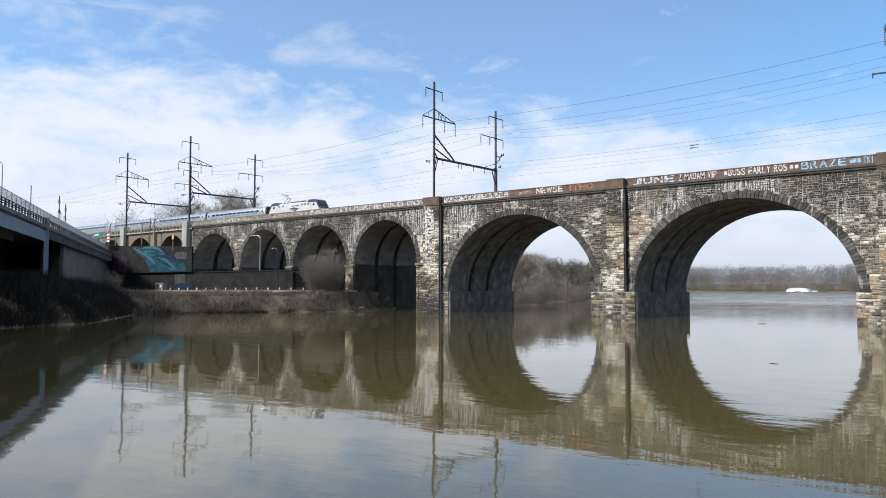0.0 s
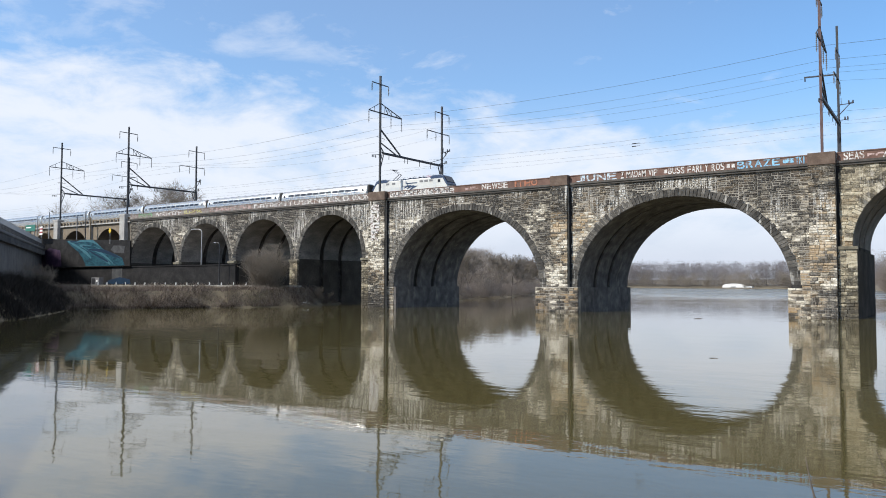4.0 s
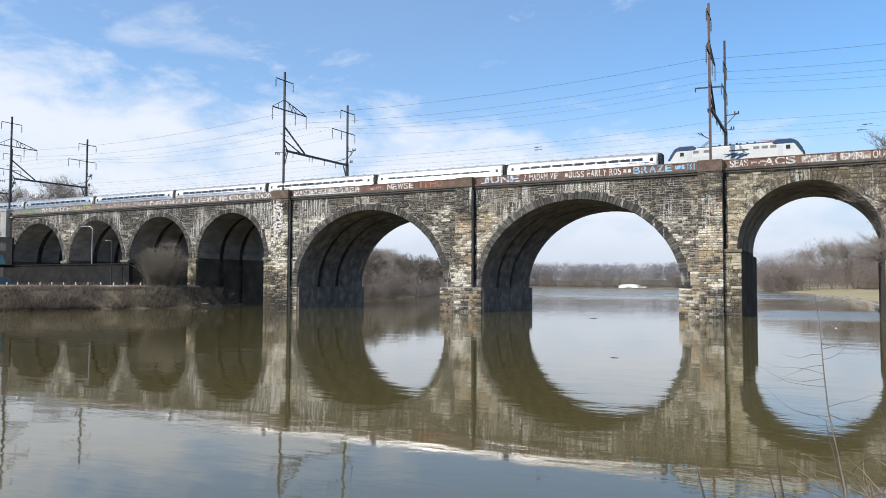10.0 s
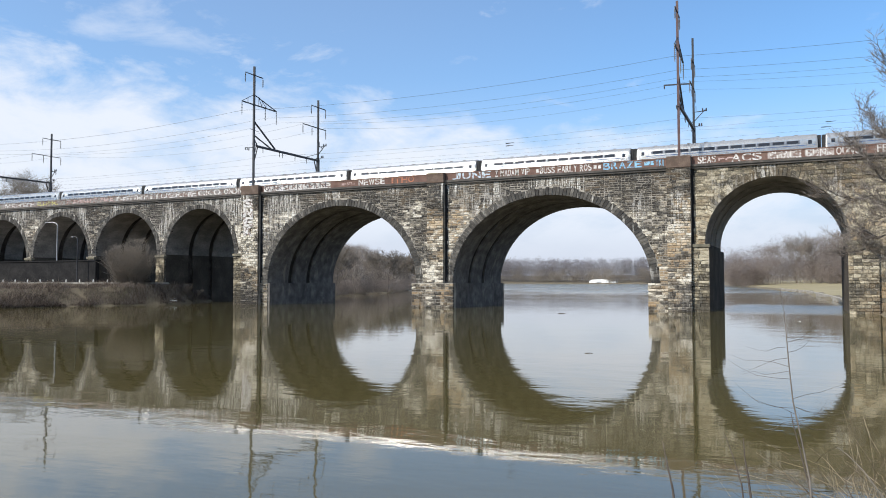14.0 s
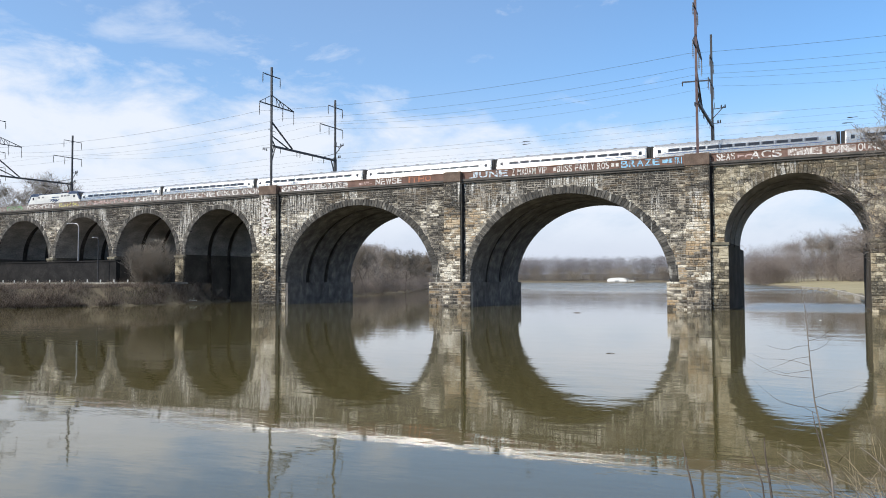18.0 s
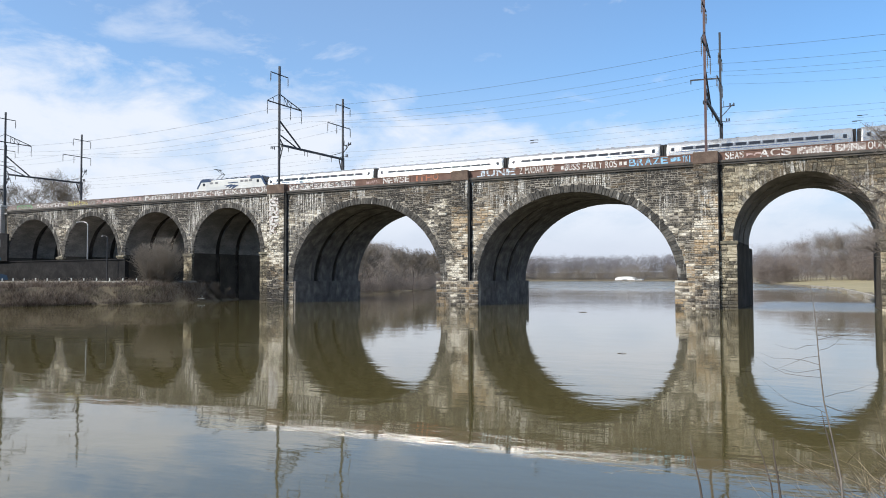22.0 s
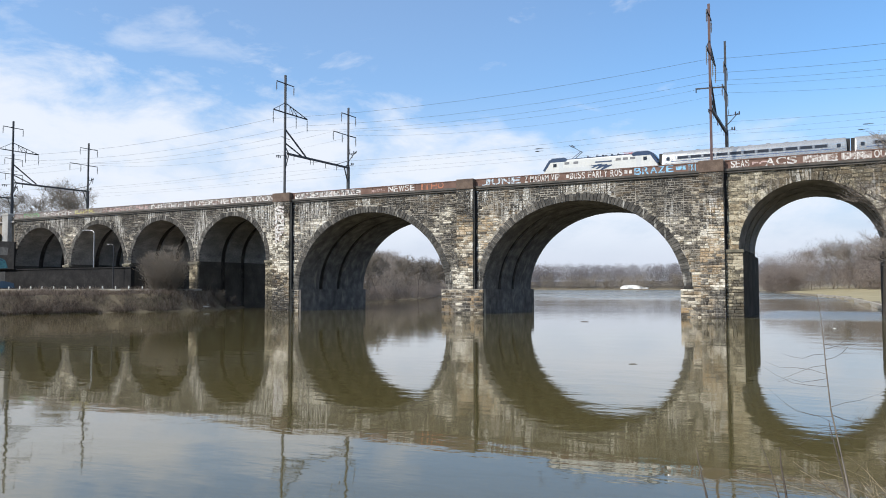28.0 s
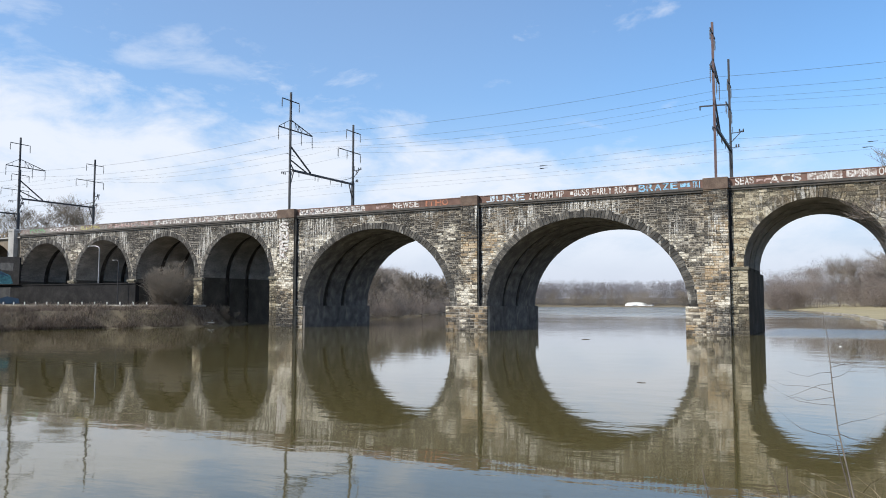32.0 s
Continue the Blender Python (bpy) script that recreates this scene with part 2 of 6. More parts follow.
M_SEAM = surface("black_seam_stone", [(0.014, 0.012, 0.011), (0.04, 0.035, 0.031), (0.12, 0.105, 0.09)], 0.95, scale=0.6, bump=0.4, spec=0.1)
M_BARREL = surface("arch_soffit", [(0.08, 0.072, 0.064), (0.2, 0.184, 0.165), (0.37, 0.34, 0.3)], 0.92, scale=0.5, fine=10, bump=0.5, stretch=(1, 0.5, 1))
M_ASHLAR = surface("pale_pier_stone", [(0.11, 0.1, 0.072), (0.2, 0.18, 0.13), (0.27, 0.245, 0.18), (0.38, 0.345, 0.265)], 0.9, scale=0.9, fine=6, pick="island", bump=0.5, stain=((0.07, 0.064, 0.05), 0.7, (1.4, 1.4, 0.3), 0.56))
M_RUST = surface("rusty_parapet", [(0.075, 0.04, 0.03), (0.14, 0.075, 0.055), (0.2, 0.13, 0.1)], 0.75, scale=0.7, fine=10, bump=0.2)
M_CAP = surface("brown_cap_stone", [(0.06, 0.042, 0.033), (0.11, 0.075, 0.056), (0.2, 0.15, 0.115)], 0.9, scale=0.9, bump=0.4)
M_COPING = surface("dark_coping", [(0.035, 0.033, 0.03), (0.08, 0.072, 0.063), (0.15, 0.13, 0.11)], 0.9, scale=0.9, bump=0.4)
M_APPROACH = surface("brown_concrete", [(0.12, 0.095, 0.065), (0.19, 0.152, 0.108), (0.26, 0.215, 0.16)], 0.9, scale=0.3, bump=0.3)
M_CONC = surface("grey_concrete", [(0.22, 0.21, 0.2), (0.34, 0.33, 0.31), (0.45, 0.44, 0.41)], 0.9, scale=0.4, bump=0.3)
# concrete with the shade of the flyover's sunless side put into its colour
M_FASCIA = surface("shade_dark_concrete", [(0.06, 0.062, 0.065), (0.11, 0.112, 0.115), (0.17, 0.17, 0.17)], 0.9, scale=0.4, bump=0.3)
M_DARKWALL = surface("dark_retaining_wall", [(0.012, 0.012, 0.013), (0.022, 0.0215, 0.022), (0.04, 0.039, 0.038)], 0.95, scale=0.5, bump=0.3, spec=0.1)
M_STEEL = surface("dark_steel", [(0.02, 0.023, 0.029), (0.036, 0.039, 0.046), (0.06, 0.056, 0.055)], 0.6, metal=0.3, scale=1.5, bump=0.1)
M_STEEL_RED = surface("red_brown_steel", [(0.06, 0.034, 0.034), (0.1, 0.058, 0.055), (0.14, 0.098, 0.09)], 0.6, metal=0.2, scale=1.2, bump=0.1)
M_WIRE = surface("wire_metal", [(0.05, 0.055, 0.065), (0.09, 0.095, 0.105)], 0.5, metal=0.3, scale=1, bump=0)
def fluted_steel():
    """Bare stainless sheet with fine level flutes."""
    m = bpy.data.materials.new("fluted_stainless")
    m.use_nodes = True
    n, l = m.node_tree.nodes, m.node_tree.links
    b = n["Principled BSDF"]
    b.inputs["Metallic"].default_value = 0.9
    tc = n.new("ShaderNodeTexCoord")
    dirt = n.new("ShaderNodeTexNoise")
    dirt.inputs["Scale"].default_value, dirt.inputs["Detail"].default_value = 0.5, 5
    l.new(tc.outputs["Object"], dirt.inputs["Vector"])
    ramp = n.new("ShaderNodeValToRGB")
    ramp.color_ramp.elements[0].color = (0.54, 0.525, 0.495, 1)
    ramp.color_ramp.elements[1].color = (0.68, 0.665, 0.63, 1)
    l.new(dirt.outputs["Fac"], ramp.inputs[0])
    l.new(ramp.outputs[0], b.inputs["Base Color"])
    rough = n.new("ShaderNodeMapRange")
    rough.inputs["To Min"].default_value, rough.inputs["To Max"].default_value = 0.16, 0.25
    l.new(dirt.outputs["Fac"], rough.inputs[0])
    l.new(rough.outputs[0], b.inputs["Roughness"])
    w = n.new("ShaderNodeTexWave")
    w.wave_type, w.bands_direction, w.wave_profile = "BANDS", "Z", "SIN"
    w.inputs["Scale"].default_value = 3.2
    l.new(tc.outputs["Object"], w.inputs["Vector"])
    bp = n.new("ShaderNodeBump")
    bp.inputs["Strength"].default_value, bp.inputs["Distance"].default_value = 1.0, 0.011
    l.new(w.outputs["Color"], bp.inputs["Height"])
    l.new(bp.outputs[0], b.inputs["Normal"])
    return m


M_STAINLESS = fluted_steel()
M_WHITE = surface("white_loco_paint", [(0.52, 0.52, 0.49), (0.66, 0.66, 0.63)], 0.3, metal=0.0, scale=0.5, bump=0.02)
M_SILVER = surface("silver_paint", [(0.5, 0.5, 0.48), (0.62, 0.62, 0.6)], 0.35, metal=0.3, scale=0.5, bump=0.02)
M_NAVY = surface("navy_paint", [(0.02, 0.04, 0.085), (0.035, 0.06, 0.12)], 0.3, scale=0.6, bump=0.02)
M_BLUEBAND = surface("blue_band", [(0.09, 0.1, 0.125), (0.13, 0.14, 0.165)], 0.3, scale=0.6, bump=0.02)
M_BLUESTRIPE = surface("blue_stripe_paint", [(0.04, 0.09, 0.22), (0.06, 0.12, 0.28)], 0.4, scale=0.6, bump=0.02)
M_GLASS_DARK = surface("tinted_window", [(0.014, 0.017, 0.024), (0.026, 0.03, 0.038)], 0.14, scale=0.6, bump=0)
M_BLACK = surface("black_rubber", [(0.012, 0.012, 0.013), (0.03, 0.03, 0.03)], 0.8, scale=2, bump=0.1)
M_GREY = surface("grey_equipment", [(0.12, 0.12, 0.125), (0.2, 0.2, 0.205)], 0.6, scale=2, bump=0.1)
M_RED = surface("red_equipment", [(0.25, 0.03, 0.03), (0.35, 0.06, 0.05)], 0.5, scale=2, bump=0.05)
M_BALLAST = surface("ballast", [(0.08, 0.075, 0.07), (0.16, 0.15, 0.14), (0.25, 0.24, 0.22)], 0.95, scale=5, bump=0.8)
M_GIRDER = surface("pale_blue_girder", [(0.09, 0.145, 0.2), (0.125, 0.19, 0.25), (0.16, 0.23, 0.3)], 0.55, scale=0.3, bump=0.1)
M_RAILMETAL = surface("galvanised_rail", [(0.25, 0.26, 0.27), (0.38, 0.39, 0.4)], 0.5, metal=0.4, scale=1, bump=0.05)
M_GROUND = surface("winter_ground", [(0.045, 0.037, 0.025), (0.105, 0.085, 0.055), (0.17, 0.14, 0.09), (0.11, 0.12, 0.05)], 0.97, scale=0.12, fine=20, bump=0.6, dist=0.1)
M_LAWN = surface("winter_lawn", [(0.18, 0.155, 0.08), (0.25, 0.213, 0.118), (0.32, 0.275, 0.17)], 0.97, scale=0.05, fine=20, bump=0.4, dist=0.1)
M_PATH = surface("path_paving", [(0.25, 0.24, 0.21), (0.36, 0.34, 0.3)], 0.95, scale=0.6, bump=0.2)
M_STEM = surface("dark_stem_bark", [(0.035, 0.027, 0.022), (0.07, 0.056, 0.045), (0.12, 0.1, 0.08)], 0.9, scale=8, bump=0.3)
M_BARK = surface("grey_bark", [(0.06, 0.052, 0.045), (0.13, 0.112, 0.095), (0.2, 0.175, 0.15)], 0.95, scale=1.5, bump=0.4)
M_TWIG = surface("bare_twigs", [(0.17, 0.147, 0.128), (0.29, 0.252, 0.22), (0.42, 0.37, 0.325)], 0.95, scale=0.12, bump=0, pick="island", spec=0.1, thin=0.45)
M_TWIG_RED = surface("reddish_bare_twigs", [(0.2, 0.168, 0.15), (0.29, 0.247, 0.22), (0.38, 0.33, 0.295)], 0.95, scale=0.06, bump=0, spec=0.1, thin=0.45)
M_REED = surface("dry_weeds", [(0.045, 0.035, 0.028), (0.13, 0.102, 0.082), (0.31, 0.255, 0.208)], 0.97, scale=0.25, bump=0, pick="island", spec=0.1)
# brush colour darkened to deepen the shade below the flyover
M_SHADEBRUSH = surface("shade_dark_brush", [(0.018, 0.016, 0.015), (0.034, 0.031, 0.029), (0.06, 0.054, 0.048)], 0.97, scale=0.15, bump=0, pick="island", spec=0.05)
M_FARPALE = surface("pale_far_trees", [(0.22, 0.192, 0.16), (0.31, 0.272, 0.23), (0.41, 0.362, 0.305)], 0.97, scale=0.05, bump=0, spec=0.1, thin=0.45)
# distance haze is put into this colour: lighter and slightly mauve
M_FARWOOD = surface("haze_toned_woods", [(0.2, 0.187, 0.19), (0.26, 0.24, 0.242), (0.32, 0.295, 0.292)], 0.97, scale=0.03, bump=0, spec=0.1, thin=0.45)
M_WHITEPAINT = surface("white_paint", [(0.68, 0.68, 0.66), (0.8, 0.8, 0.78)], 0.6, scale=0.8, bump=0.05)


def water_surface():
    m = bpy.data.materials.new("river_water")
    m.use_nodes = True
    n, l = m.node_tree.nodes, m.node_tree.links
    b = n["Principled BSDF"]
    b.inputs["Roughness"].default_value = 0.03
    b.inputs["IOR"].default_value = 1.55
    b.inputs["Specular Tint"].default_value = (1.0, 0.97, 0.9, 1)
    geo = n.new("ShaderNodeNewGeometry")
    silt = n.new("ShaderNodeTexNoise")
    silt.inputs["Scale"].default_value, silt.inputs["Detail"].default_value = 0.02, 3
    l.new(geo.outputs["Position"], silt.inputs["Vector"])
    ramp = n.new("ShaderNodeValToRGB")
    ramp.color_ramp.elements[0].color = (0.074, 0.062, 0.024, 1)
    ramp.color_ramp.elements[1].color = (0.098, 0.083, 0.036, 1)
    l.new(silt.outputs["Fac"], ramp.inputs[0])
    l.new(ramp.outputs[0], b.inputs["Base Color"])
    # wind on the open reach upstream, and in streaks between the piers
    sep = n.new("ShaderNodeSeparateXYZ")
    l.new(geo.outputs["Position"], sep.inputs[0])

    def ramp_of(v, lo, hi, a, c):
        r = n.new("ShaderNodeMapRange")
        r.interpolation_type = "SMOOTHSTEP"
        for key, x in (("From Min", lo), ("From Max", hi), ("To Min", a), ("To Max", c)):
            r.inputs[key].default_value = x
        l.new(v, r.inputs[0])
        return r.outputs[0]
    mp = n.new("ShaderNodeMapping")
    mp.inputs["Scale"].default_value = (0.02, 0.07, 1)
    l.new(geo.outputs["Position"], mp.inputs[0])
    streak = n.new("ShaderNodeTexNoise")
    streak.inputs["Scale"].default_value, streak.inputs["Detail"].default_value = 1.0, 4
    l.new(mp.outputs[0], streak.inputs["Vector"])
    mul = n.new("ShaderNodeMath")
    mul.operation = "MULTIPLY"
    l.new(ramp_of(streak.outputs["Fac"], 0.44, 0.58, 0.25, 1.0), mul.inputs[0])
    l.new(ramp_of(sep.outputs["Y"], -20.0, 140.0, 0.0, 5.0), mul.inputs[1])
    plus = n.new("ShaderNodeMath")
    l.new(mul.outputs[0], plus.inputs[0])
    plus.inputs[1].default_value = 1.35
    gust = plus.outputs[0]
    wind = n.new("ShaderNodeMath")
    wind.operation = "MULTIPLY"
    l.new(ramp_of(streak.outputs["Fac"], 0.4, 0.56, 0.25, 1.0), wind.inputs[0])
    l.new(ramp_of(sep.outputs["Y"], 60.0, 280.0, 0.0, 0.3), wind.inputs[1])
    # a breath of wind that comes through the eastern arch
    patch = n.new("ShaderNodeMath")
    patch.operation = "MULTIPLY"
    l.new(ramp_of(sep.outputs["Y"], -12.0, 4.0, 0.0, 1.0), patch.inputs[0])
    l.new(ramp_of(sep.outputs["Y"], 26.0, 50.0, 1.0, 0.0), patch.inputs[1])
    patch2 = n.new("ShaderNodeMath")
    patch2.operation = "MULTIPLY"
    l.new(patch.outputs[0], patch2.inputs[0])
    l.new(ramp_of(sep.outputs["X"], -15.0, -9.0, 0.0, 0.17), patch2.inputs[1])
    both = n.new("ShaderNodeMath")
    l.new(patch2.outputs[0], both.inputs[0])
    l.new(wind.outputs[0], both.inputs[1])
    calm = n.new("ShaderNodeMath")
    calm.inputs[1].default_value = 0.03
    l.new(both.outputs[0], calm.inputs[0])
    l.new(calm.outputs[0], b.inputs["Roughness"])
    prev = None
    for scale, stretch, amount in ((0.35, (0.5, 1.0, 1), 0.010), (1.6, (0.5, 1.0, 1), 0.0022), (4.5, (0.4, 1.0, 1), 0.0009)):
        mp = n.new("ShaderNodeMapping")
        mp.inputs["Scale"].default_value = stretch
        mp.inputs["Rotation"].default_value = (0, 0, radians(-22))
        l.new(geo.outputs["Position"], mp.inputs[0])
        w = n.new("ShaderNodeTexNoise")
        w.inputs["Scale"].default_value, w.inputs["Detail"].default_value = scale, 2
        l.new(mp.outputs[0], w.inputs["Vector"])
        bp = n.new("ShaderNodeBump")
        bp.inputs["Strength"].default_value, bp.inputs["Distance"].default_value = 1.0, amount
        lift = n.new("ShaderNodeMath")
        lift.operation = "MULTIPLY"
        l.new(w.outputs["Fac"], lift.inputs[0])
        l.new(gust, lift.inputs[1])
        l.new(lift.outputs[0], bp.inputs["Height"])
        if prev:
            l.new(prev.outputs[0], bp.inputs["Normal"])
        prev = bp
    l.new(prev.outputs[0], b.inputs["Normal"])
    return m


M_WATER = water_surface()


# ---- mesh building ----
class Build:
    """Collects vertices and faces for one mesh."""

    def __init__(self):
        self.v, self.f = [], []

    def add(self, vs, fs):
        k = len(self.v)
        self.v += [tuple(p) for p in vs]
        self.f += [tuple(i + k for i in q) for q in fs]
        return self

    def box(self, x0, x1, y0, y1, z0, z1):
        return self.add([(x, y, z) for z in (z0, z1) for x, y in ((x0, y0), (x1, y0), (x1, y1), (x0, y1))],
                        [(3, 2, 1, 0), (4, 5, 6, 7), (0, 1, 5, 4), (1, 2, 6, 5), (2, 3, 7, 6), (3, 0, 4, 7)])

    def beam(self, p, q, w, h=None, up=(0, 0, 1)):
        p, q = Vector(p), Vector(q)
        d = (q - p).normalized()
        up = Vector(up)
        if abs(d.dot(up)) > 0.98:
            up = Vector((0, 1, 0))
        s = d.cross(up).normalized() * (w / 2)
        u = s.cross(d).normalized() * ((h or w) / 2)
        return self.add([e + a * s + c * u for e in (p, q) for a, c in ((-1, -1), (1, -1), (1, 1), (-1, 1))],
                        [(0, 1, 2, 3), (7, 6, 5, 4), (0, 4, 5, 1), (1, 5, 6, 2), (2, 6, 7, 3), (3, 7, 4, 0)])

    def tube(self, p, q, r, r2=None, n=8, caps=True):
        p, q = Vector(p), Vector(q)
        d = (q - p).normalized()
        a = d.cross(Vector((0, 0, 1)) if abs(d.z) < 0.9 else Vector((0, 1, 0))).normalized()
        c = d.cross(a)
        r2 = r if r2 is None else r2
        vs = [e + rr * (math.cos(2 * math.pi * k / n) * a + math.sin(2 * math.pi * k / n) * c) for e, rr in ((p, r), (q, r2)) for k in range(n)]
        fs = [(k, (k + 1) % n, n + (k + 1) % n, n + k) for k in range(n)]
        if caps:
            fs += [tuple(range(n))[::-1], tuple(range(n, 2 * n))]
        return self.add(vs, fs)

    def rod(self, pts, r0, r1, n=6):
        """One tapered bent rod through all the points."""
        pts = [Vector(p) for p in pts]
        vs, m = [], len(pts)
        for i, p in enumerate(pts):
            d = (pts[min(i + 1, m - 1)] - pts[max(i - 1, 0)]).normalized()
            a = d.cross(Vector((0, 1, 0)) if abs(d.y) < 0.9 else Vector((1, 0, 0))).normalized()
            c = d.cross(a)
            r = r0 + (r1 - r0) * i / (m - 1)
            vs += [p + r * (math.cos(2 * math.pi * k / n) * a + math.sin(2 * math.pi * k / n) * c) for k in range(n)]
        fs = [(i * n + k, i * n + (k + 1) % n, (i + 1) * n + (k + 1) % n, (i + 1) * n + k) for i in range(m - 1) for k in range(n)]
        return self.add(vs, fs + [tuple(range(n))[::-1], tuple(range((m - 1) * n, m * n))])

    def path(self, pts, r, n=6):
        for p, q in zip(pts, pts[1:]):
            self.tube(p, q, r, n=n)
        return self

    def prism(self, outline, axis, a, b):
        """A flat outline pushed along an axis from a to b."""
        n = len(outline)
        vs = []
        for e in (a, b):
            for u, w in outline:
                vs.append({"x": (e, u, w), "y": (u, e, w), "z": (u, w, e)}[axis])
        return self.add(vs, [tuple(range(n))[::-1], tuple(range(n, 2 * n))] + [(k, (k + 1) % n, n + (k + 1) % n, n + k) for k in range(n)])

    def mesh(self, name, smooth=False):
        me = bpy.data.meshes.new(name)
        me.from_pydata(self.v, [], self.f)
        if smooth:
            me.shade_smooth()
        me.update()
        return me


def part(name, b, material, parent, label="", smooth=False, bevel=0.0):
    me = b if isinstance(b, bpy.types.Mesh) else b.mesh(name, smooth)
    if not me.materials:
        me.materials.append(material)
    ob = new(name, me)
    ob.parent = parent
    if label:
        ob["label"] = label
    if bevel:
        mod = ob.modifiers.new("edge", "BEVEL")
        mod.width, mod.segments, mod.limit_method = bevel, 2, "ANGLE"
    return ob


def thing(name, label, category, at=None, group="", kind=""):
    ob = new(name)
    ob.matrix_basis = at if at else Matrix()
    return tagged(ob, label, category, group, kind)


def fix_normals(me):
    bm = bmesh.new()
    bm.from_mesh(me)
    bmesh.ops.recalc_face_normals(bm, faces=bm.faces)
    bm.to_mesh(me)
    bm.free()
    return me


# ---- river and ground ----
WEST = [(-400, 20), (-200, -60), (-130, -86), (-79, -94), (-68, -97), (-56, -112), (-45, -127), (-34, -121), (-23, -117), (-13, -112), (-7, -110.5), (-2, -111.5), (4, -115), (24, -122), (79, -126), (132, -138), (282, -211), (640, -330), (900, -420)]
EAST = [(-400, 130), (-200, 60), (-130, 8), (-114, -4), (-104, 2.5), (-60, 7), (-20, 9.5), (14, 9.5), (26, 6.5), (76, 5), (178, 0), (300, -18), (567, -52), (700, -100), (836, -174)]
FAR = 850.0


def along(line, y):
    if y <= line[0][0]:
        return line[0][1]
    for (a, u), (b, w) in zip(line, line[1:]):
        if y <= b:
            return u + (w - u) * (y - a) / (b - a)
    return line[-1][1]


def land_height(x, y):
    """Height of the ground: river bed inside the shores, banks and flats outside."""
    w, e = along(WEST, y), along(EAST, y)
    far_edge = FAR - 0.25 * (x + 300) if x < -174 else 836.0
    inside = min(x - w, e - x, far_edge - y)
    d = -inside
    n = noise.noise((x * 0.08, y * 0.08, 0.0)) * 0.5 + noise.noise((x * 0.4, y * 0.4, 3.0)) * 0.18
    if d < 0:
        return max(-2.5, d * 0.35 - 0.12)
    if x < w and y < 60:
        top = 3.9 if y > -8 else 3.2 if y > -45 else 3.2 + 1.7 * min(1, (-45 - y) / 20)
        return min(d * (1.1 if y > -20 else 0.62 if y > -45 else 0.45), top) + (n * 0.6 if d > 2 else 0)
    if x < -215 and 25 < y < 130:
        return 4 + max(0, min(20, (-215 - x) * 0.5, (y - 25) * 0.6, (130 - y) * 0.6)) + n
    if x < w:
        return min(d * 0.12, 6 + 0.01 * d) + (n if d > 2 else 0)
    if x > e and y < -60:
        return min(0.5 + d * 0.5, 2.9) + n * 0.3
    if x > e and y < 836:
        return min(0.7 + d * 0.06, 3.2 + 0.02 * d) + n * 0.3
    return min(0.6 + d * 0.03, 14) + n


def build_ground():
    xs = sorted(set([-2500, -1800, -1300, -1000, -800, -650, -550] + list(range(-480, -240, 12)) + list(np.arange(-240, 40, 2.5)) + list(range(42, 160, 8)) + [200, 260, 350, 500, 800, 1300, 2000]))
    ys = sorted(set([-900, -600, -420, -320, -250] + list(range(-200, -130, 8)) + list(np.arange(-130, 60, 2.5)) + list(range(60, 300, 6)) + list(range(300, 900, 12)) + [960, 1050, 1200, 1500, 2000, 2800]))
    v = [(x, y, land_height(x, y)) for y in ys for x in xs]
    nx = len(xs)
    f = [(j * nx + i, j * nx + i + 1, (j + 1) * nx + i + 1, (j + 1) * nx + i) for j in range(len(ys) - 1) for i in range(nx - 1)]
    me = bpy.data.meshes.new("ground")
    me.from_pydata(v, [], f)
    me.shade_smooth()
    me.materials.append(M_GROUND)
    me.materials.append(M_LAWN)
    for p in me.polygons:
        c = p.center
        if c.x > along(EAST, c.y) + 2 and c.y > 30 and c.y < 600:
            p.material_index = 1
    return tagged(new("ground", me), "brown winter river banks with pale lawn upstream", "ground", kind="structure")


build_ground()
wb = Build().add([(-2500, -900, 0), (2000, -900, 0), (2000, 2800, 0), (-2500, 2800, 0)], [(0, 1, 2, 3)])
water = wb.mesh("water")
water.materials.append(M_WATER)
tagged(new("water", water), "calm olive-brown river reflecting bridge and sky", "river", kind="structure")

# ---- the stone viaduct ----
WIDTH, TOP, LEDGE = 22.0, 22.6, 21.1
SMALL = dict(half=8.95, spring=9.9, rise=9.0, ring=1.05)
BIG = dict(half=15.9, spring=4.0, rise=14.05, ring=1.3)
ARCHES = [dict(SMALL, cx=-170.45, half=9.35), dict(SMALL, cx=-149.7), dict(SMALL, cx=-129.4), dict(SMALL, cx=-109.0),
          dict(BIG, cx=-76.0), dict(BIG, cx=-36.9, half=16.25), dict(SMALL, cx=-3.62, half=9.28, rise=9.15, ring=1.15), dict(SMALL, cx=18.9)]
BAYS = [-180.1, -159.85, -139.5, -119.2, -95.9, -56.7, -16.9, 7.4, 40.0]
PILASTERS = [(-97.7, -93.6), (-57.6, -54.55), (-18.1, -14.75)]
viaduct = thing("stone_viaduct", "weathered brown stone railway viaduct with graffitied parapet across the river", "bridge")


def arch_points(a, n=40, extra=0.0):
    """The arch line from its left foot to its right foot."""
    pts = [(a["cx"] - a["half"] - extra, -1.5)]
    for k in range(n + 1):
        th = math.pi * (1 - k / n)
        pts.append((a["cx"] + (a["half"] + extra) * math.cos(th), a["spring"] + (a["rise"] + extra) * math.sin(th)))
    pts.append((a["cx"] + a["half"] + extra, -1.5))
    return pts


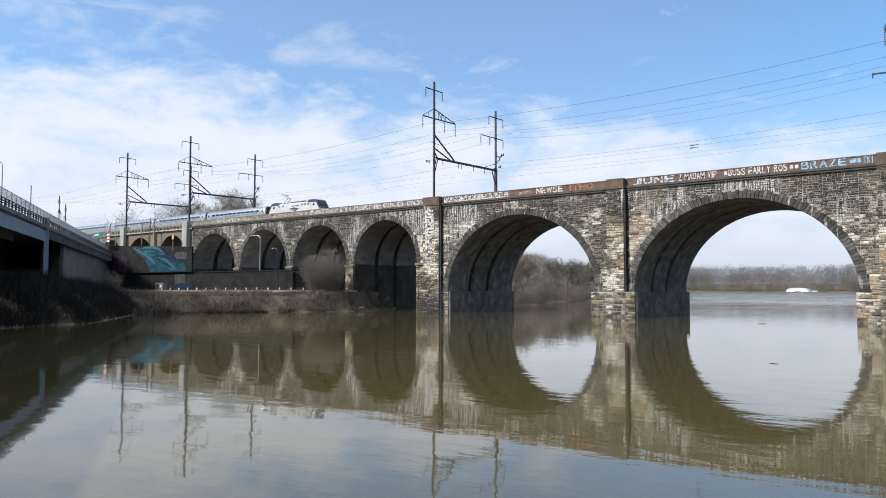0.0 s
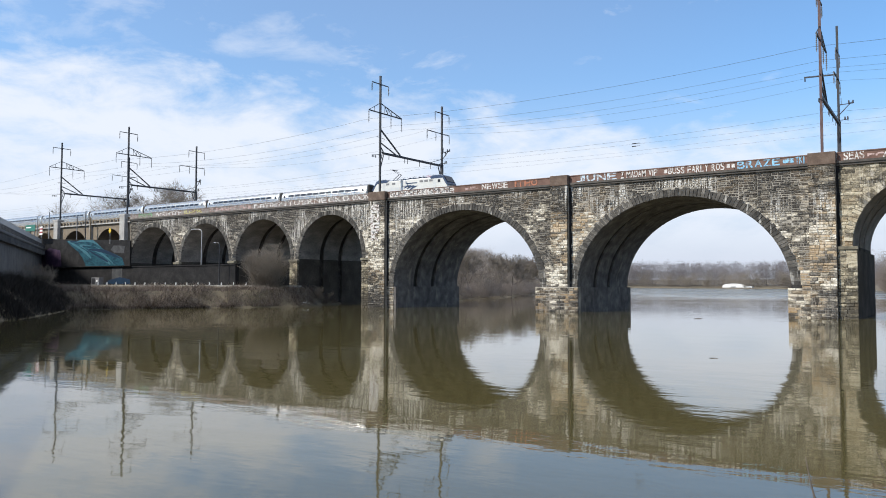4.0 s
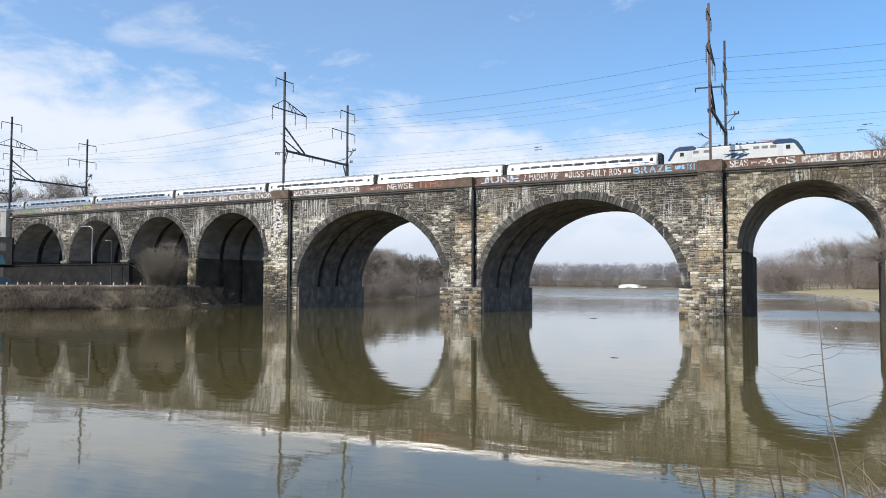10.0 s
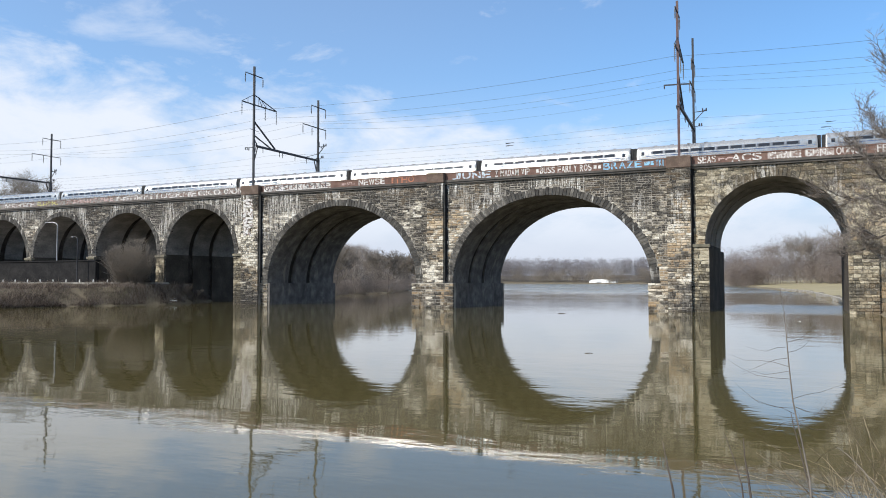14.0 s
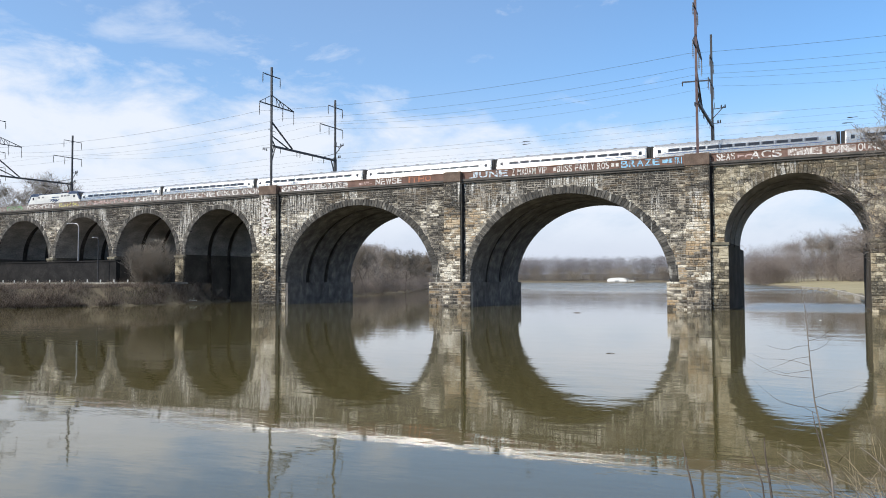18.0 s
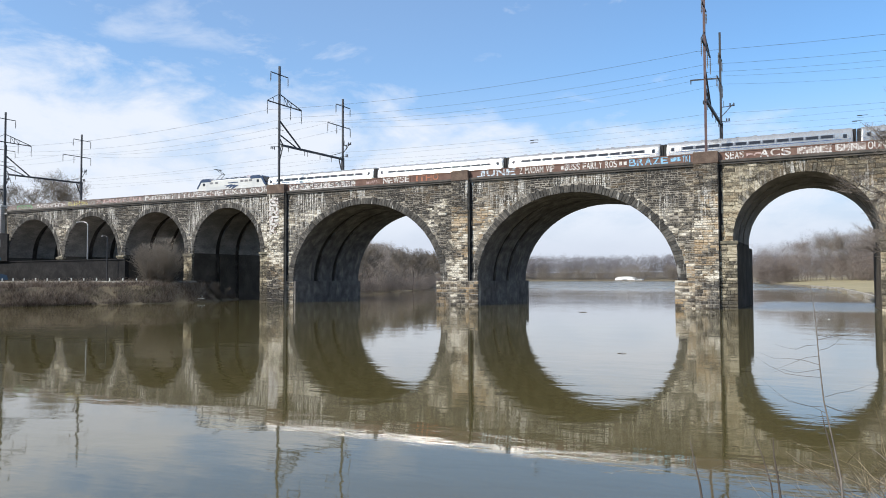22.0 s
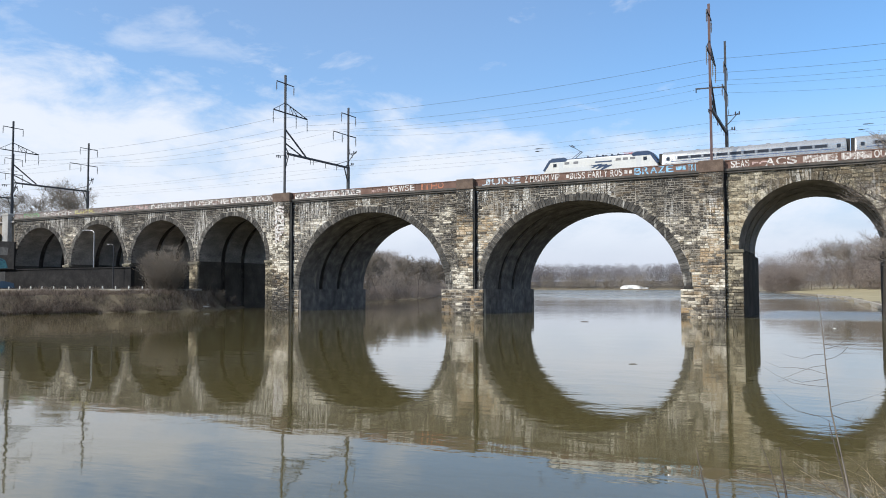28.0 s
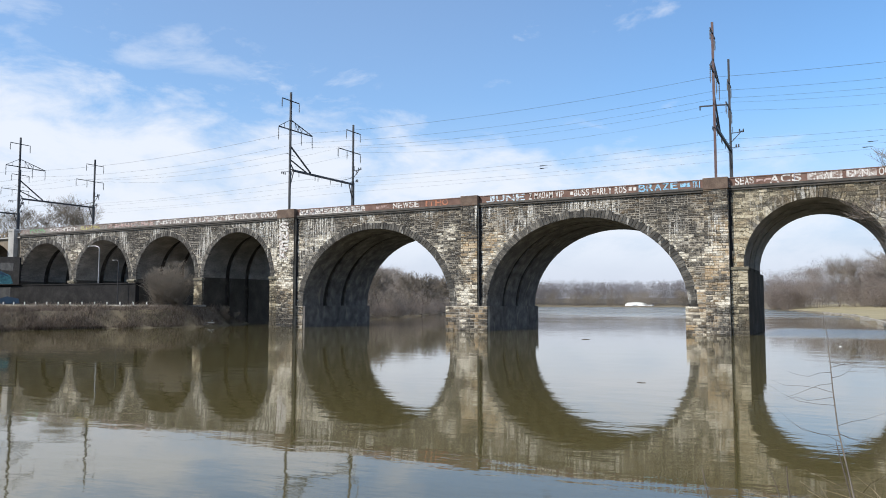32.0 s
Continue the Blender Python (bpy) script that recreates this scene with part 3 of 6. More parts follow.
def build_bay(x0, x1, a):
    """Core of one bay: its front and back faces round the opening."""
    b = Build()
    pts = arch_points(a)
    for y, flip in ((0.03, False), (WIDTH, True)):
        quads = [((x0, -1.5), (pts[0][0], -1.5), (pts[0][0], LEDGE), (x0, LEDGE)),
                 ((pts[-1][0], -1.5), (x1, -1.5), (x1, LEDGE), (pts[-1][0], LEDGE))]
        for p, q in zip(pts[1:-1], pts[2:-1]):
            quads.append((p, q, (q[0], LEDGE), (p[0], LEDGE)))
        for q in quads:
            b.add([(u, y, w) for u, w in (q[::-1] if flip else q)], [(0, 1, 2, 3)])
    b.add([(x0, 0.1, LEDGE), (x1, 0.1, LEDGE), (x1, WIDTH, LEDGE), (x0, WIDTH, LEDGE)], [(0, 1, 2, 3)])
    wall = part("spandrel_wall", b, M_PIER if a["cx"] > -10 else M_MORTAR, viaduct)
    # the vault, with two recessed seams where it was widened, on darker jambs
    s, low = Build(), (Build(), Build())
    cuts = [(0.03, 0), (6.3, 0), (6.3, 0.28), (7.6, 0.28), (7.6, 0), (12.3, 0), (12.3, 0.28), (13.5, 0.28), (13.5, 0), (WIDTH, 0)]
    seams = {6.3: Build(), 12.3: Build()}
    for (ya, ea), (yb, eb) in zip(cuts, cuts[1:]):
        pa, pb = arch_points(a, 40, ea), arch_points(a, 40, eb)
        for k in range(len(pa) - 1):
            dest = seams[ya] if ea and eb else low[0] if k == 0 else low[1] if k == len(pa) - 2 else s
            dest.add([(pa[k][0], ya, pa[k][1]), (pa[k + 1][0], ya, pa[k + 1][1]), (pb[k + 1][0], yb, pb[k + 1][1]), (pb[k][0], yb, pb[k][1])], [(0, 1, 2, 3)])
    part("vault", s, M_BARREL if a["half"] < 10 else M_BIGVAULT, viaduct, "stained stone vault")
    # the recessed strips are coloured near-black
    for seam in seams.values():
        part("sooty_seam", seam, M_SEAM, viaduct, "black recessed seam")
    # jambs of the small arches take a darker colour than their vault
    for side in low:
        part("jamb", side, M_JAMB if a["half"] < 10 else M_BIGVAULT, viaduct, "dark jamb")
    return wall


def build_ring(a):
    ring = new("arch_ring")
    ring.parent = viaduct
    n = max(26, round(math.pi * (a["half"] + a["rise"]) / 2 / 0.52))
    rnd = random.Random(int(a["cx"] * 7) + 5000)

    def at(k, e):
        th = math.pi * (1 - k / n)
        return a["cx"] + (a["half"] + e) * math.cos(th), a["spring"] + (a["rise"] + e) * math.sin(th)
    for k in range(n):
        g = rnd.uniform(0.02, 0.07)
        e = a["ring"] + rnd.uniform(-0.22, 0.12)
        o = [at(k + g, 0.0), at(k + 1 - g, 0.0), at(k + 1 - g, e), at(k + g, e)]
        y = -0.08 + rnd.uniform(-0.05, 0.04)
        c = [(o[0][0] + o[2][0]) / 2, (o[0][1] + o[2][1]) / 2]
        i = [(c[0] + (p[0] - c[0]) * 0.9, c[1] + (p[1] - c[1]) * 0.93) for p in o]
        vs = [(p[0], y, p[1]) for p in i] + [(p[0], y + 0.06, p[1]) for p in o] + [(p[0], 0.5, p[1]) for p in o]
        fs = [(0, 1, 2, 3)] + [(4 + q, 4 + (q + 1) % 4, (q + 1) % 4, q) for q in range(4)] + [(8 + q, 8 + (q + 1) % 4, 4 + (q + 1) % 4, 4 + q) for q in range(4)]
        part("voussoir", Build().add(vs, fs), M_RING_TAN if a["cx"] > -10 else M_RING, ring)
    return ring


for k, a in enumerate(ARCHES):
    build_bay(BAYS[k], BAYS[k + 1], a)
    build_ring(a)


def blocked(z):
    """Stretches along the bridge that are open or ring at this height."""
    out = []
    for a in ARCHES:
        h, r = a["half"] + a["ring"], a["rise"] + a["ring"]
        if z < a["spring"]:
            out.append((a["cx"] - a["half"] - (a["ring"] * 0.0), a["cx"] + a["half"]))
        elif z < a["spring"] + r:
            w = h * math.sqrt(max(0, 1 - ((z - a["spring"]) / r) ** 2))
            out.append((a["cx"] - w, a["cx"] + w))
    return out


def stone(b, x0, x1, z0, z1, y, rnd, g=0.02):
    """One squared rubble stone with a rough, slightly tilted face."""
    x0, x1, z0, z1 = x0 + g, x1 - g, z0 + g, z1 - g
    i = 0.05
    yy = [y + rnd.uniform(-0.025, 0.025) for _ in range(4)]
    vs = [(x0 + i, yy[0], z0 + i), (x1 - i, yy[1], z0 + i), (x1 - i, yy[2], z1 - i), (x0 + i, yy[3], z1 - i),
          (x0, y + 0.06, z0), (x1, y + 0.06, z0), (x1, y + 0.06, z1), (x0, y + 0.06, z1),
          (x0, y + 0.3, z0), (x1, y + 0.3, z0), (x1, y + 0.3, z1), (x0, y + 0.3, z1)]
    b.add(vs, [(0, 1, 2, 3)] + [(4 + q, 4 + (q + 1) % 4, (q + 1) % 4, q) for q in range(4)] + [(8 + q, 8 + (q + 1) % 4, 4 + (q + 1) % 4, 4 + q) for q in range(4)])


def lay_courses(stretches, z0, z1, y, put, rnd, hmin=0.36, hmax=0.56, lmin=0.45, lmax=1.5):
    z = z0
    while z < z1 - 0.15:
        hgt = min(rnd.uniform(hmin, hmax), z1 - z)
        for a, c in stretches(z + hgt / 2):
            x = a
            while x < c - 0.05:
                ln = rnd.uniform(lmin, lmax)
                if c - x - ln < 0.35:
                    ln = c - x
                put(x, x + ln, z, z + hgt, y + rnd.uniform(-0.05, 0.04), rnd)
                x += ln
        z += hgt


def free(lo, hi):
    def stretches(z):
        out, x = [], lo
        for a, c in sorted(blocked(z)):
            if c < lo or a > hi:
                continue
            if a > x:
                out.append((x, min(a, hi)))
            x = max(x, c)
        if x < hi:
            out.append((x, hi))
        return out
    return stretches


# ---- parapet, coping, pilasters ----
def ledge(x0, x1):
    part("coping", Build().box(x0, x1, -0.45, 1.0, LEDGE - 0.02, LEDGE + 0.3), M_COPING, viaduct, "dark projecting stone coping")
    part("string_course", Build().box(x0, x1, -0.28, 0.2, LEDGE - 0.32, LEDGE - 0.02), M_COPING, viaduct)
    part("rear_parapet", Build().box(x0, x1, WIDTH - 0.6, WIDTH + 0.4, LEDGE, TOP - 0.2), M_COPING, viaduct)


for a, c in zip(BAYS, BAYS[1:]):
    ledge(a, c)


def pilaster(x0, x1):
    b = Build().box(x0, x1, -0.8, 0.15, -1.5, 21.0)
    p = part("pilaster", b, M_MORTAR, viaduct)
    part("cap_block", Build().box(x0 - 0.05, x1 + 0.1, -0.98, 0.5, 21.0, 22.72), M_CAP, p, "rust-brown cap block", bevel=0.08)
    # near-black strip of uneven width beside the pilaster
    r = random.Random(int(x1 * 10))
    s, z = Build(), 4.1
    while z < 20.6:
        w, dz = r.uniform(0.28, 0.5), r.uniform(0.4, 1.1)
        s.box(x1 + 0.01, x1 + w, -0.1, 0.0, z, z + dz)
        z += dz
    part("damp_seam", s, M_DARKWALL, p, "ragged black strip")
    return p


for x0, x1 in PILASTERS:
    pilaster(x0, x1)

# parapet panels: (from, to, material)
def paint(name, cols):
    """Spray paint, flaked off in patches down to the rusty panel."""
    return surface(name, cols, 0.7, scale=1.2, fine=8, bump=0.1, stain=((0.15, 0.085, 0.062), 0.85, (2.6, 2.6, 3.2), 0.5))


M_WHITEWASH = paint("chalky_white_paint", [(0.42, 0.4, 0.37), (0.6, 0.58, 0.55), (0.7, 0.68, 0.66)])
M_PALEBLUE = paint("pale_blue_paint", [(0.16, 0.4, 0.6), (0.3, 0.55, 0.72)])
M_ORANGE = paint("faded_orange_paint", [(0.3, 0.1, 0.05), (0.45, 0.17, 0.09)])
M_YELLOW = paint("faded_yellow_paint", [(0.4, 0.38, 0.12), (0.55, 0.52, 0.2)])
M_GREENP = paint("green_paint", [(0.1, 0.3, 0.14), (0.2, 0.42, 0.2)])
M_PINK = paint("pinkish_primer", [(0.4, 0.28, 0.26), (0.52, 0.38, 0.35)])
# mural paints are darkened in colour to stand in for shade on their wall
M_MURAL = surface("blue_mural_paint", [(0.012, 0.02, 0.03), (0.012, 0.042, 0.062), (0.022, 0.08, 0.105), (0.013, 0.03, 0.05)], 0.9, scale=0.22, fine=4, bump=0.1, stretch=(1, 1, 2.2), spec=0.1)
M_MURAL_PALE = surface("pale_mural_paint", [(0.03, 0.095, 0.125), (0.06, 0.15, 0.18)], 0.7, scale=0.4, bump=0.1, spec=0.1)
M_MURAL_DEEP = surface("deep_mural_paint", [(0.008, 0.02, 0.042), (0.012, 0.03, 0.058)], 0.7, scale=0.4, bump=0.1, spec=0.1)
M_PURPLE = surface("dull_purple_paint", [(0.02, 0.018, 0.03), (0.05, 0.03, 0.06), (0.1, 0.06, 0.09)], 0.7, scale=0.5, fine=4, bump=0.1, spec=0.1)

M_GREYPANEL = paint("weathered_grey_panel", [(0.12, 0.105, 0.095), (0.22, 0.2, 0.185), (0.34, 0.32, 0.3)])
PANEL_JOINTS = [-180.1, -168, -157, -148, -139, -130, -121, -110, -97.9, -93.4, -84, -75, -66, -57.7, -54.4, -45, -37, -28, -18.2, -14.6, -6, 2, 10, 18, 29, 40]
for a, c in zip(PANEL_JOINTS, PANEL_JOINTS[1:]):
    if c - a < 5:
        continue
    b = Build().box(a + 0.03, c - 0.03, -0.18, 0.1, LEDGE + 0.3, TOP)
    b.box(a + 0.03, c - 0.03, -0.26, 0.16, TOP - 0.1, TOP + 0.04)
    part("parapet_panel", b, M_RUST if a > -100 else M_GREYPANEL, viaduct, "rusty brown parapet panel" if a > -100 else "weathered grey parapet panel")
part("track_bed", Build().box(-420, 330, 1.0, WIDTH - 0.6, LEDGE - 0.4, 21.45), M_BALLAST, viaduct)
for y in (5.28, 6.72):
    part("rail", Build().box(-420, 330, y - 0.035, y + 0.035, 21.45, 21.7), M_RUST, viaduct)

tagged(part("east_embankment", Build().box(40.1, 330, 0.3, WIDTH - 1, -1.5, 20.68), M_APPROACH, None), "plain brown embankment that carries the railway on", "embankment", kind="structure")

# the brown approach beyond the last tower pier
approach = thing("approach_viaduct", "brown stuccoed approach viaduct with low arches", "bridge")


def build_approach():
    b = Build()
    cs = [-190.6, -207.6, -224.6, -241.6, -258.6]
    half, spring, rise, top = 6.6, 13.2, 6.2, 20.6
    for cx in cs:
        a = dict(cx=cx, half=half, spring=spring, rise=rise)
        pts = arch_points(a, 24)
        x0, x1 = cx - 8.5, cx + 8.5
        if cx == cs[0]:
            x1 = -180.1
        for y in (0.3, WIDTH - 1):
            b.add([(x0, y, 0), (pts[0][0], y, 0), (pts[0][0], y, top), (x0, y, top)], [(0, 1, 2, 3)])
            b.add([(pts[-1][0], y, 0), (x1, y, 0), (x1, y, top), (pts[-1][0], y, top)], [(0, 1, 2, 3)])
            for p, q in zip(pts[1:-1], pts[2:-1]):
                b.add([(p[0], y, p[1]), (q[0], y, q[1]), (q[0], y, top), (p[0], y, top)], [(0, 1, 2, 3)])
        for p, q in zip(pts, pts[1:]):
            b.add([(p[0], 0.3, p[1]), (q[0], 0.3, q[1]), (q[0], WIDTH - 1, q[1]), (p[0], WIDTH - 1, p[1])], [(0, 1, 2, 3)])
        for y in (0.1, ):
            part("pilaster_strip", Build().box(x0 - 0.5, x0 + 0.5, y - 0.25, y + 0.3, 0, top), M_CONC, approach)
    part("arcade_wall", b, M_APPROACH, approach)
    part("cornice", Build().box(-267, -180.1, -0.25, 1.0, top, top + 0.35), M_CONC, approach)
    part("parapet_rail", Build().box(-267, -180.1, 0.0, 0.3, 21.75, 22.0), M_APPROACH, approach)
    x = -266.5
    while x < -181:
        part("parapet_post", Build().box(x, x + 0.55, 0.02, 0.28, top + 0.35, 21.75), M_APPROACH, approach)
        x += 1.7
    part("embankment_wall", Build().box(-420, -267.1, 0.3, WIDTH - 1, 0, 21.4), M_APPROACH, approach)


build_approach()
end_pier = thing("end_pier", "pale stone pier carrying a catenary mast", "pier")
part("shaft", Build().box(-183.9, -181.6, -0.9, 0.28, 0, 22.3), M_CONC, end_pier, bevel=0.06)
part("cap", Build().box(-184.1, -181.4, -1.0, 0.9, 22.3, 22.85), M_CONC, end_pier, bevel=0.06)
second_pier = thing("end_pier", "pale stone pier carrying a catenary mast", "pier")
part("shaft", Build().box(-217.1, -214.9, -0.9, 0.05, 0, 22.3), M_CONC, second_pier, bevel=0.06)
part("cap", Build().box(-217.3, -214.7, -1.0, 0.9, 22.3, 22.85), M_CONC, second_pier, bevel=0.06)


# ---- catenary masts and wires ----
def mast(x, near_top=46.3, far_top=44.3, material=None, n_base=22.9, f_base=21.4):
    material = material or M_STEEL
    ob = thing("catenary_portal", "dark steel catenary portal with two tall masts and cross arms", "mast", group="masts along the viaduct")
    yn, yf = 0.8, 22.3
    part("near_mast", Build().box(x - 0.17, x + 0.17, yn - 0.17, yn + 0.17, n_base, near_top), material, ob)
    part("far_mast", Build().box(x - 0.17, x + 0.17, yf - 0.17, yf + 0.17, f_base, far_top), M_STEEL, ob)

    def arm(y0, y1, z, w=0.16):
        part("cross_arm", Build().beam((x, y0, z), (x, y1, z), w), M_STEEL, ob)

    def insulator(y, z, ln):
        b = Build().tube((x, y, z), (x, y, z - ln), 0.05, n=6)
        for k in range(7):
            zz = z - 0.35 - k * (ln - 0.5) / 7
            b.tube((x, y, zz), (x, y, zz - 0.1), 0.13, 0.09, n=8)
        part("insulator_string", b, M_GREY, ob)
    d = near_top - 46.3
    arm(-1.8, 3.4, 44.6 + d)
    insulator(-1.8, 44.6 + d, 1.9), insulator(3.4, 44.6 + d, 1.9)
    arm(-2.7, 7.7, 38.8 + d, 0.2)
    insulator(-2.7, 38.8 + d, 2.6), insulator(4.2, 38.8 + d, 2.6), insulator(7.7, 38.8 + d, 2.7)
    t = Build()
    t.beam((x, yn, 40.8 + d), (x, 7.7, 38.85 + d), 0.14).beam((x, yn, 40.8 + d), (x, -2.7, 38.85 + d), 0.1)
    for y in (2.2, 3.2, 4.4, 6.0):
        zt = 40.8 + d - (y - yn) * 1.95 / 6.9
        t.beam((x, y, zt), (x, y, 38.8 + d), 0.08)
    t.beam((x, 2.2, 40.4 + d), (x, 3.2, 38.85 + d), 0.08).beam((x, 3.2, 40.1 + d), (x, 4.4, 38.85 + d), 0.08)
    t.beam((x, -1.0, 39.7 + d), (x, -1.0, 38.85 + d), 0.07)
    part("arm_truss", t, M_STEEL, ob)
    part("boom", Build().beam((x, 1.8, 30.8), (x, 21.9, 30.9), 0.36, 0.4), M_STEEL, ob)
    part("mast_foot", Build().box(x - 0.27, x + 0.27, yf - 0.25, yf + 0.25, f_base, 31.2), M_STEEL, ob)
    part("brace", Build().beam((x, 0.9, 35.5), (x, 7.3, 31.1), 0.24), M_STEEL, ob)
    part("brace", Build().beam((x, 0.9, 32.8), (x, 6.0, 31.0), 0.2), M_STEEL, ob)
    k = Build().beam((x, 0.8, 32.2), (x, 2.0, 30.8), 0.16).beam((x, 0.8, 31.0), (x, 1.9, 30.9), 0.16)
    k.beam((x, 2.0, 30.8), (x, 0.9, 27.6), 0.16).beam((x, 1.5, 30.8), (x, 0.8, 28.6), 0.12)
    k.beam((x, 1.7, 29.6), (x, 0.8, 30.2), 0.08).beam((x, 1.4, 28.6), (x, 0.8, 28.9), 0.08)
    part("knee_bracket", k, M_STEEL, ob)
    k = Build().beam((x, 21.0, 30.9), (x, 22.3, 31.6), 0.14).beam((x, 20.9, 30.6), (x, 22.2, 27.4), 0.18).beam((x, 18.0, 31.1), (x, 22.3, 32.4), 0.1)
    k.beam((x, 21.6, 29.2), (x, 22.3, 29.6), 0.08)
    part("knee_bracket", k, M_STEEL, ob)
    arm(19.7, 25.1, 42.7), arm(16.7, 25.2, 38.1)
    for y, z in ((19.7, 42.7), (25.1, 42.7), (16.7, 38.1), (20.0, 38.1), (25.2, 38.1)):
        insulator(y, z, 2.0)
    part("bracket", Build().beam((x, 22.3, 34.2), (x, 23.8, 34.0), 0.1).beam((x, 23.8, 34.2), (x, 23.8, 33.3), 0.12), M_STEEL, ob)
    part("bracket", Build().beam((x, -1.6, 30.0), (x, 0.8, 30.4), 0.1).beam((x, -0.3, 33.9), (x, 2.2, 33.7), 0.08), M_STEEL, ob)
    k = Build().beam((x, yf, 32.2), (x + 1.9, yf, 34.2), 0.12).beam((x, yf, 33.9), (x + 2.2, yf, 34.0), 0.12).beam((x, yf, 31.4), (x + 1.4, yf, 31.4), 0.1)
    k.beam((x + 0.4, yf, 33.9), (x + 0.4, yf, 35.0), 0.08)
    part("side_bracket", k, M_STEEL, ob)
    for dx, z in ((2.1, 34.0), (1.5, 34.0), (0.9, 31.4), (1.3, 31.4)):
        part("insulator", Build().tube((x + dx, yf, z), (x + dx, yf, z + 0.5), 0.14, 0.1, n=8), M_STEEL, ob)
    for y in (-1.6, -1.1, -0.6):
        part("terminal", Build().box(x - 0.07, x + 0.07, y - 0.07, y + 0.07, 29.6, 30.05), M_STEEL, ob)
    for y in (3.6, 8.8, 9.8, 14.0, 18.0):
        part("hanger", Build().beam((x, y, 30.75), (x, y, 29.7), 0.09), M_STEEL, ob)
    return ob


turned = mast(-16.9, far_top=47.0, material=M_STEEL_RED)
part("side_arm", Build().beam((-16.9, 22.3, 39.0), (-21.9, 22.3, 39.2), 0.22), M_STEEL, turned)
part("side_arm_insulator", Build().tube((-21.8, 22.3, 39.2), (-21.8, 22.3, 38.5), 0.1, n=6), M_STEEL, turned)
turned.matrix_basis = pose(-16.5, 0.8, 0, 0, 0, 1.4) @ pose(16.9, -0.8, 0)
mast(-96.2)
mast(-183.1, near_top=46.3)
last_mast = mast(-216.7, near_top=45.6, f_base=21.4)
copy_thing(last_mast, pose(-341, 36, 0, 0, 0, 59) @ pose(216.7, -0.8, 0))
mast(62.0)


def span(y, z, sag, r, name):
    pts = []
    ends = [62.0, -16.9, -96.2, -183.1, -216.7, -300.0]
    for a, c in zip(ends, ends[1:]):
        for k in range(12):
            u = k / 12
            pts.append((a + (c - a) * u, y, z - 4 * sag * u * (1 - u) * ((a - c) / 80) ** 2))
    pts.append((-300, y, z))
    b = Build().path(pts, r, 4)
    ob = new(name, b.mesh(name))
    ob.data.materials.append(M_WIRE)
    return tagged(ob, "thin overhead line strung between the masts", "cable", "overhead lines")


for y, z, sag, r in ((-2.7, 37.0, 1.35, 0.019), (4.2, 36.8, 1.5, 0.017), (7.7, 36.5, 1.65, 0.015), (16.7, 38.0, 1.9, 0.014), (25.1, 38.6, 2.2, 0.014)):
    span(y, z, sag, r, "power_line")
for y in (6.0, 16.0):
    span(y, 29.6, 1.0, 0.014 if y < 10 else 0.01, "messenger_wire")
    span(y, 28.05, 0.1, 0.01, "contact_wire")


def line_fitting(x, y, z):
    ob = thing("section_insulator", "small dark insulator hung in the overhead line", "insulator", group="insulators in the overhead line")
    b = Build()
    for k in range(4):
        b.tube((x - 0.34 + 0.17 * k, y, z), (x - 0.22 + 0.17 * k, y, z), 0.1, 0.07, n=8)
    part("insulator_disc", b, M_STEEL, ob)
    part("rod", Build().tube((x - 0.4, y, z), (x + 1.0, y, z + 0.02), 0.04, n=6), M_STEEL, ob)


for x, y, z in ((-45.5, 6.0, 28.05), (-45.5, 6.0, 27.6), (3.8, 16.0, 29.15), (3.1, 16.0, 28.35)):
    line_fitting(x, y, z)


# ---- the train ----
def coach_section():
    pts = [(1.36, 0.55), (1.44, 0.9), (1.5, 1.35), (1.53, 1.8), (1.525, 2.2)]
    for k in range(1, 11):
        a = radians(9 * k)
        pts.append((1.525 * math.cos(a) ** 0.72 if k < 10 else 0.0, 2.2 + 1.66 * math.sin(a) ** 1.0))
    out = pts + [(-y, z) for y, z in reversed(pts[:-1])]
    return out


COACH_SEC = coach_section()


def side_y(z):
    for (a, u), (c, w) in zip(COACH_SEC, COACH_SEC[1:]):
        if u <= z <= w and w > u:
            return a + (c - a) * (z - u) / (w - u)
    return 1.5


def side_panel(b, x0, x1, z0, z1, out=0.015, sgn=-1, n=3):
    """A thin curved plate that follows the side of the coach."""
    for k in range(n):
        za, zb = z0 + (z1 - z0) * k / n, z0 + (z1 - z0) * (k + 1) / n
        ya, yb = sgn * (side_y(za) + out), sgn * (side_y(zb) + out)
        b.add([(x0, ya, za), (x1, ya, za), (x1, yb, zb), (x0, yb, zb)], [(0, 1, 2, 3) if sgn < 0 else (3, 2, 1, 0)])


def bogie(ob, x):
    b = Build().box(x - 1.6, x + 1.6, -1.05, 1.05, 0.35, 0.6)
    part("bogie_frame", b, M_BLACK, ob)
    for dx in (-1.2, 1.2):
        part("wheelset", Build().tube((x + dx, -0.78, 0.46), (x + dx, -0.66, 0.46), 0.46, n=16).tube((x + dx, 0.66, 0.46), (x + dx, 0.78, 0.46), 0.46, n=16).tube((x + dx, -0.7, 0.46), (x + dx, 0.7, 0.46), 0.08, n=8), M_STEEL, ob)


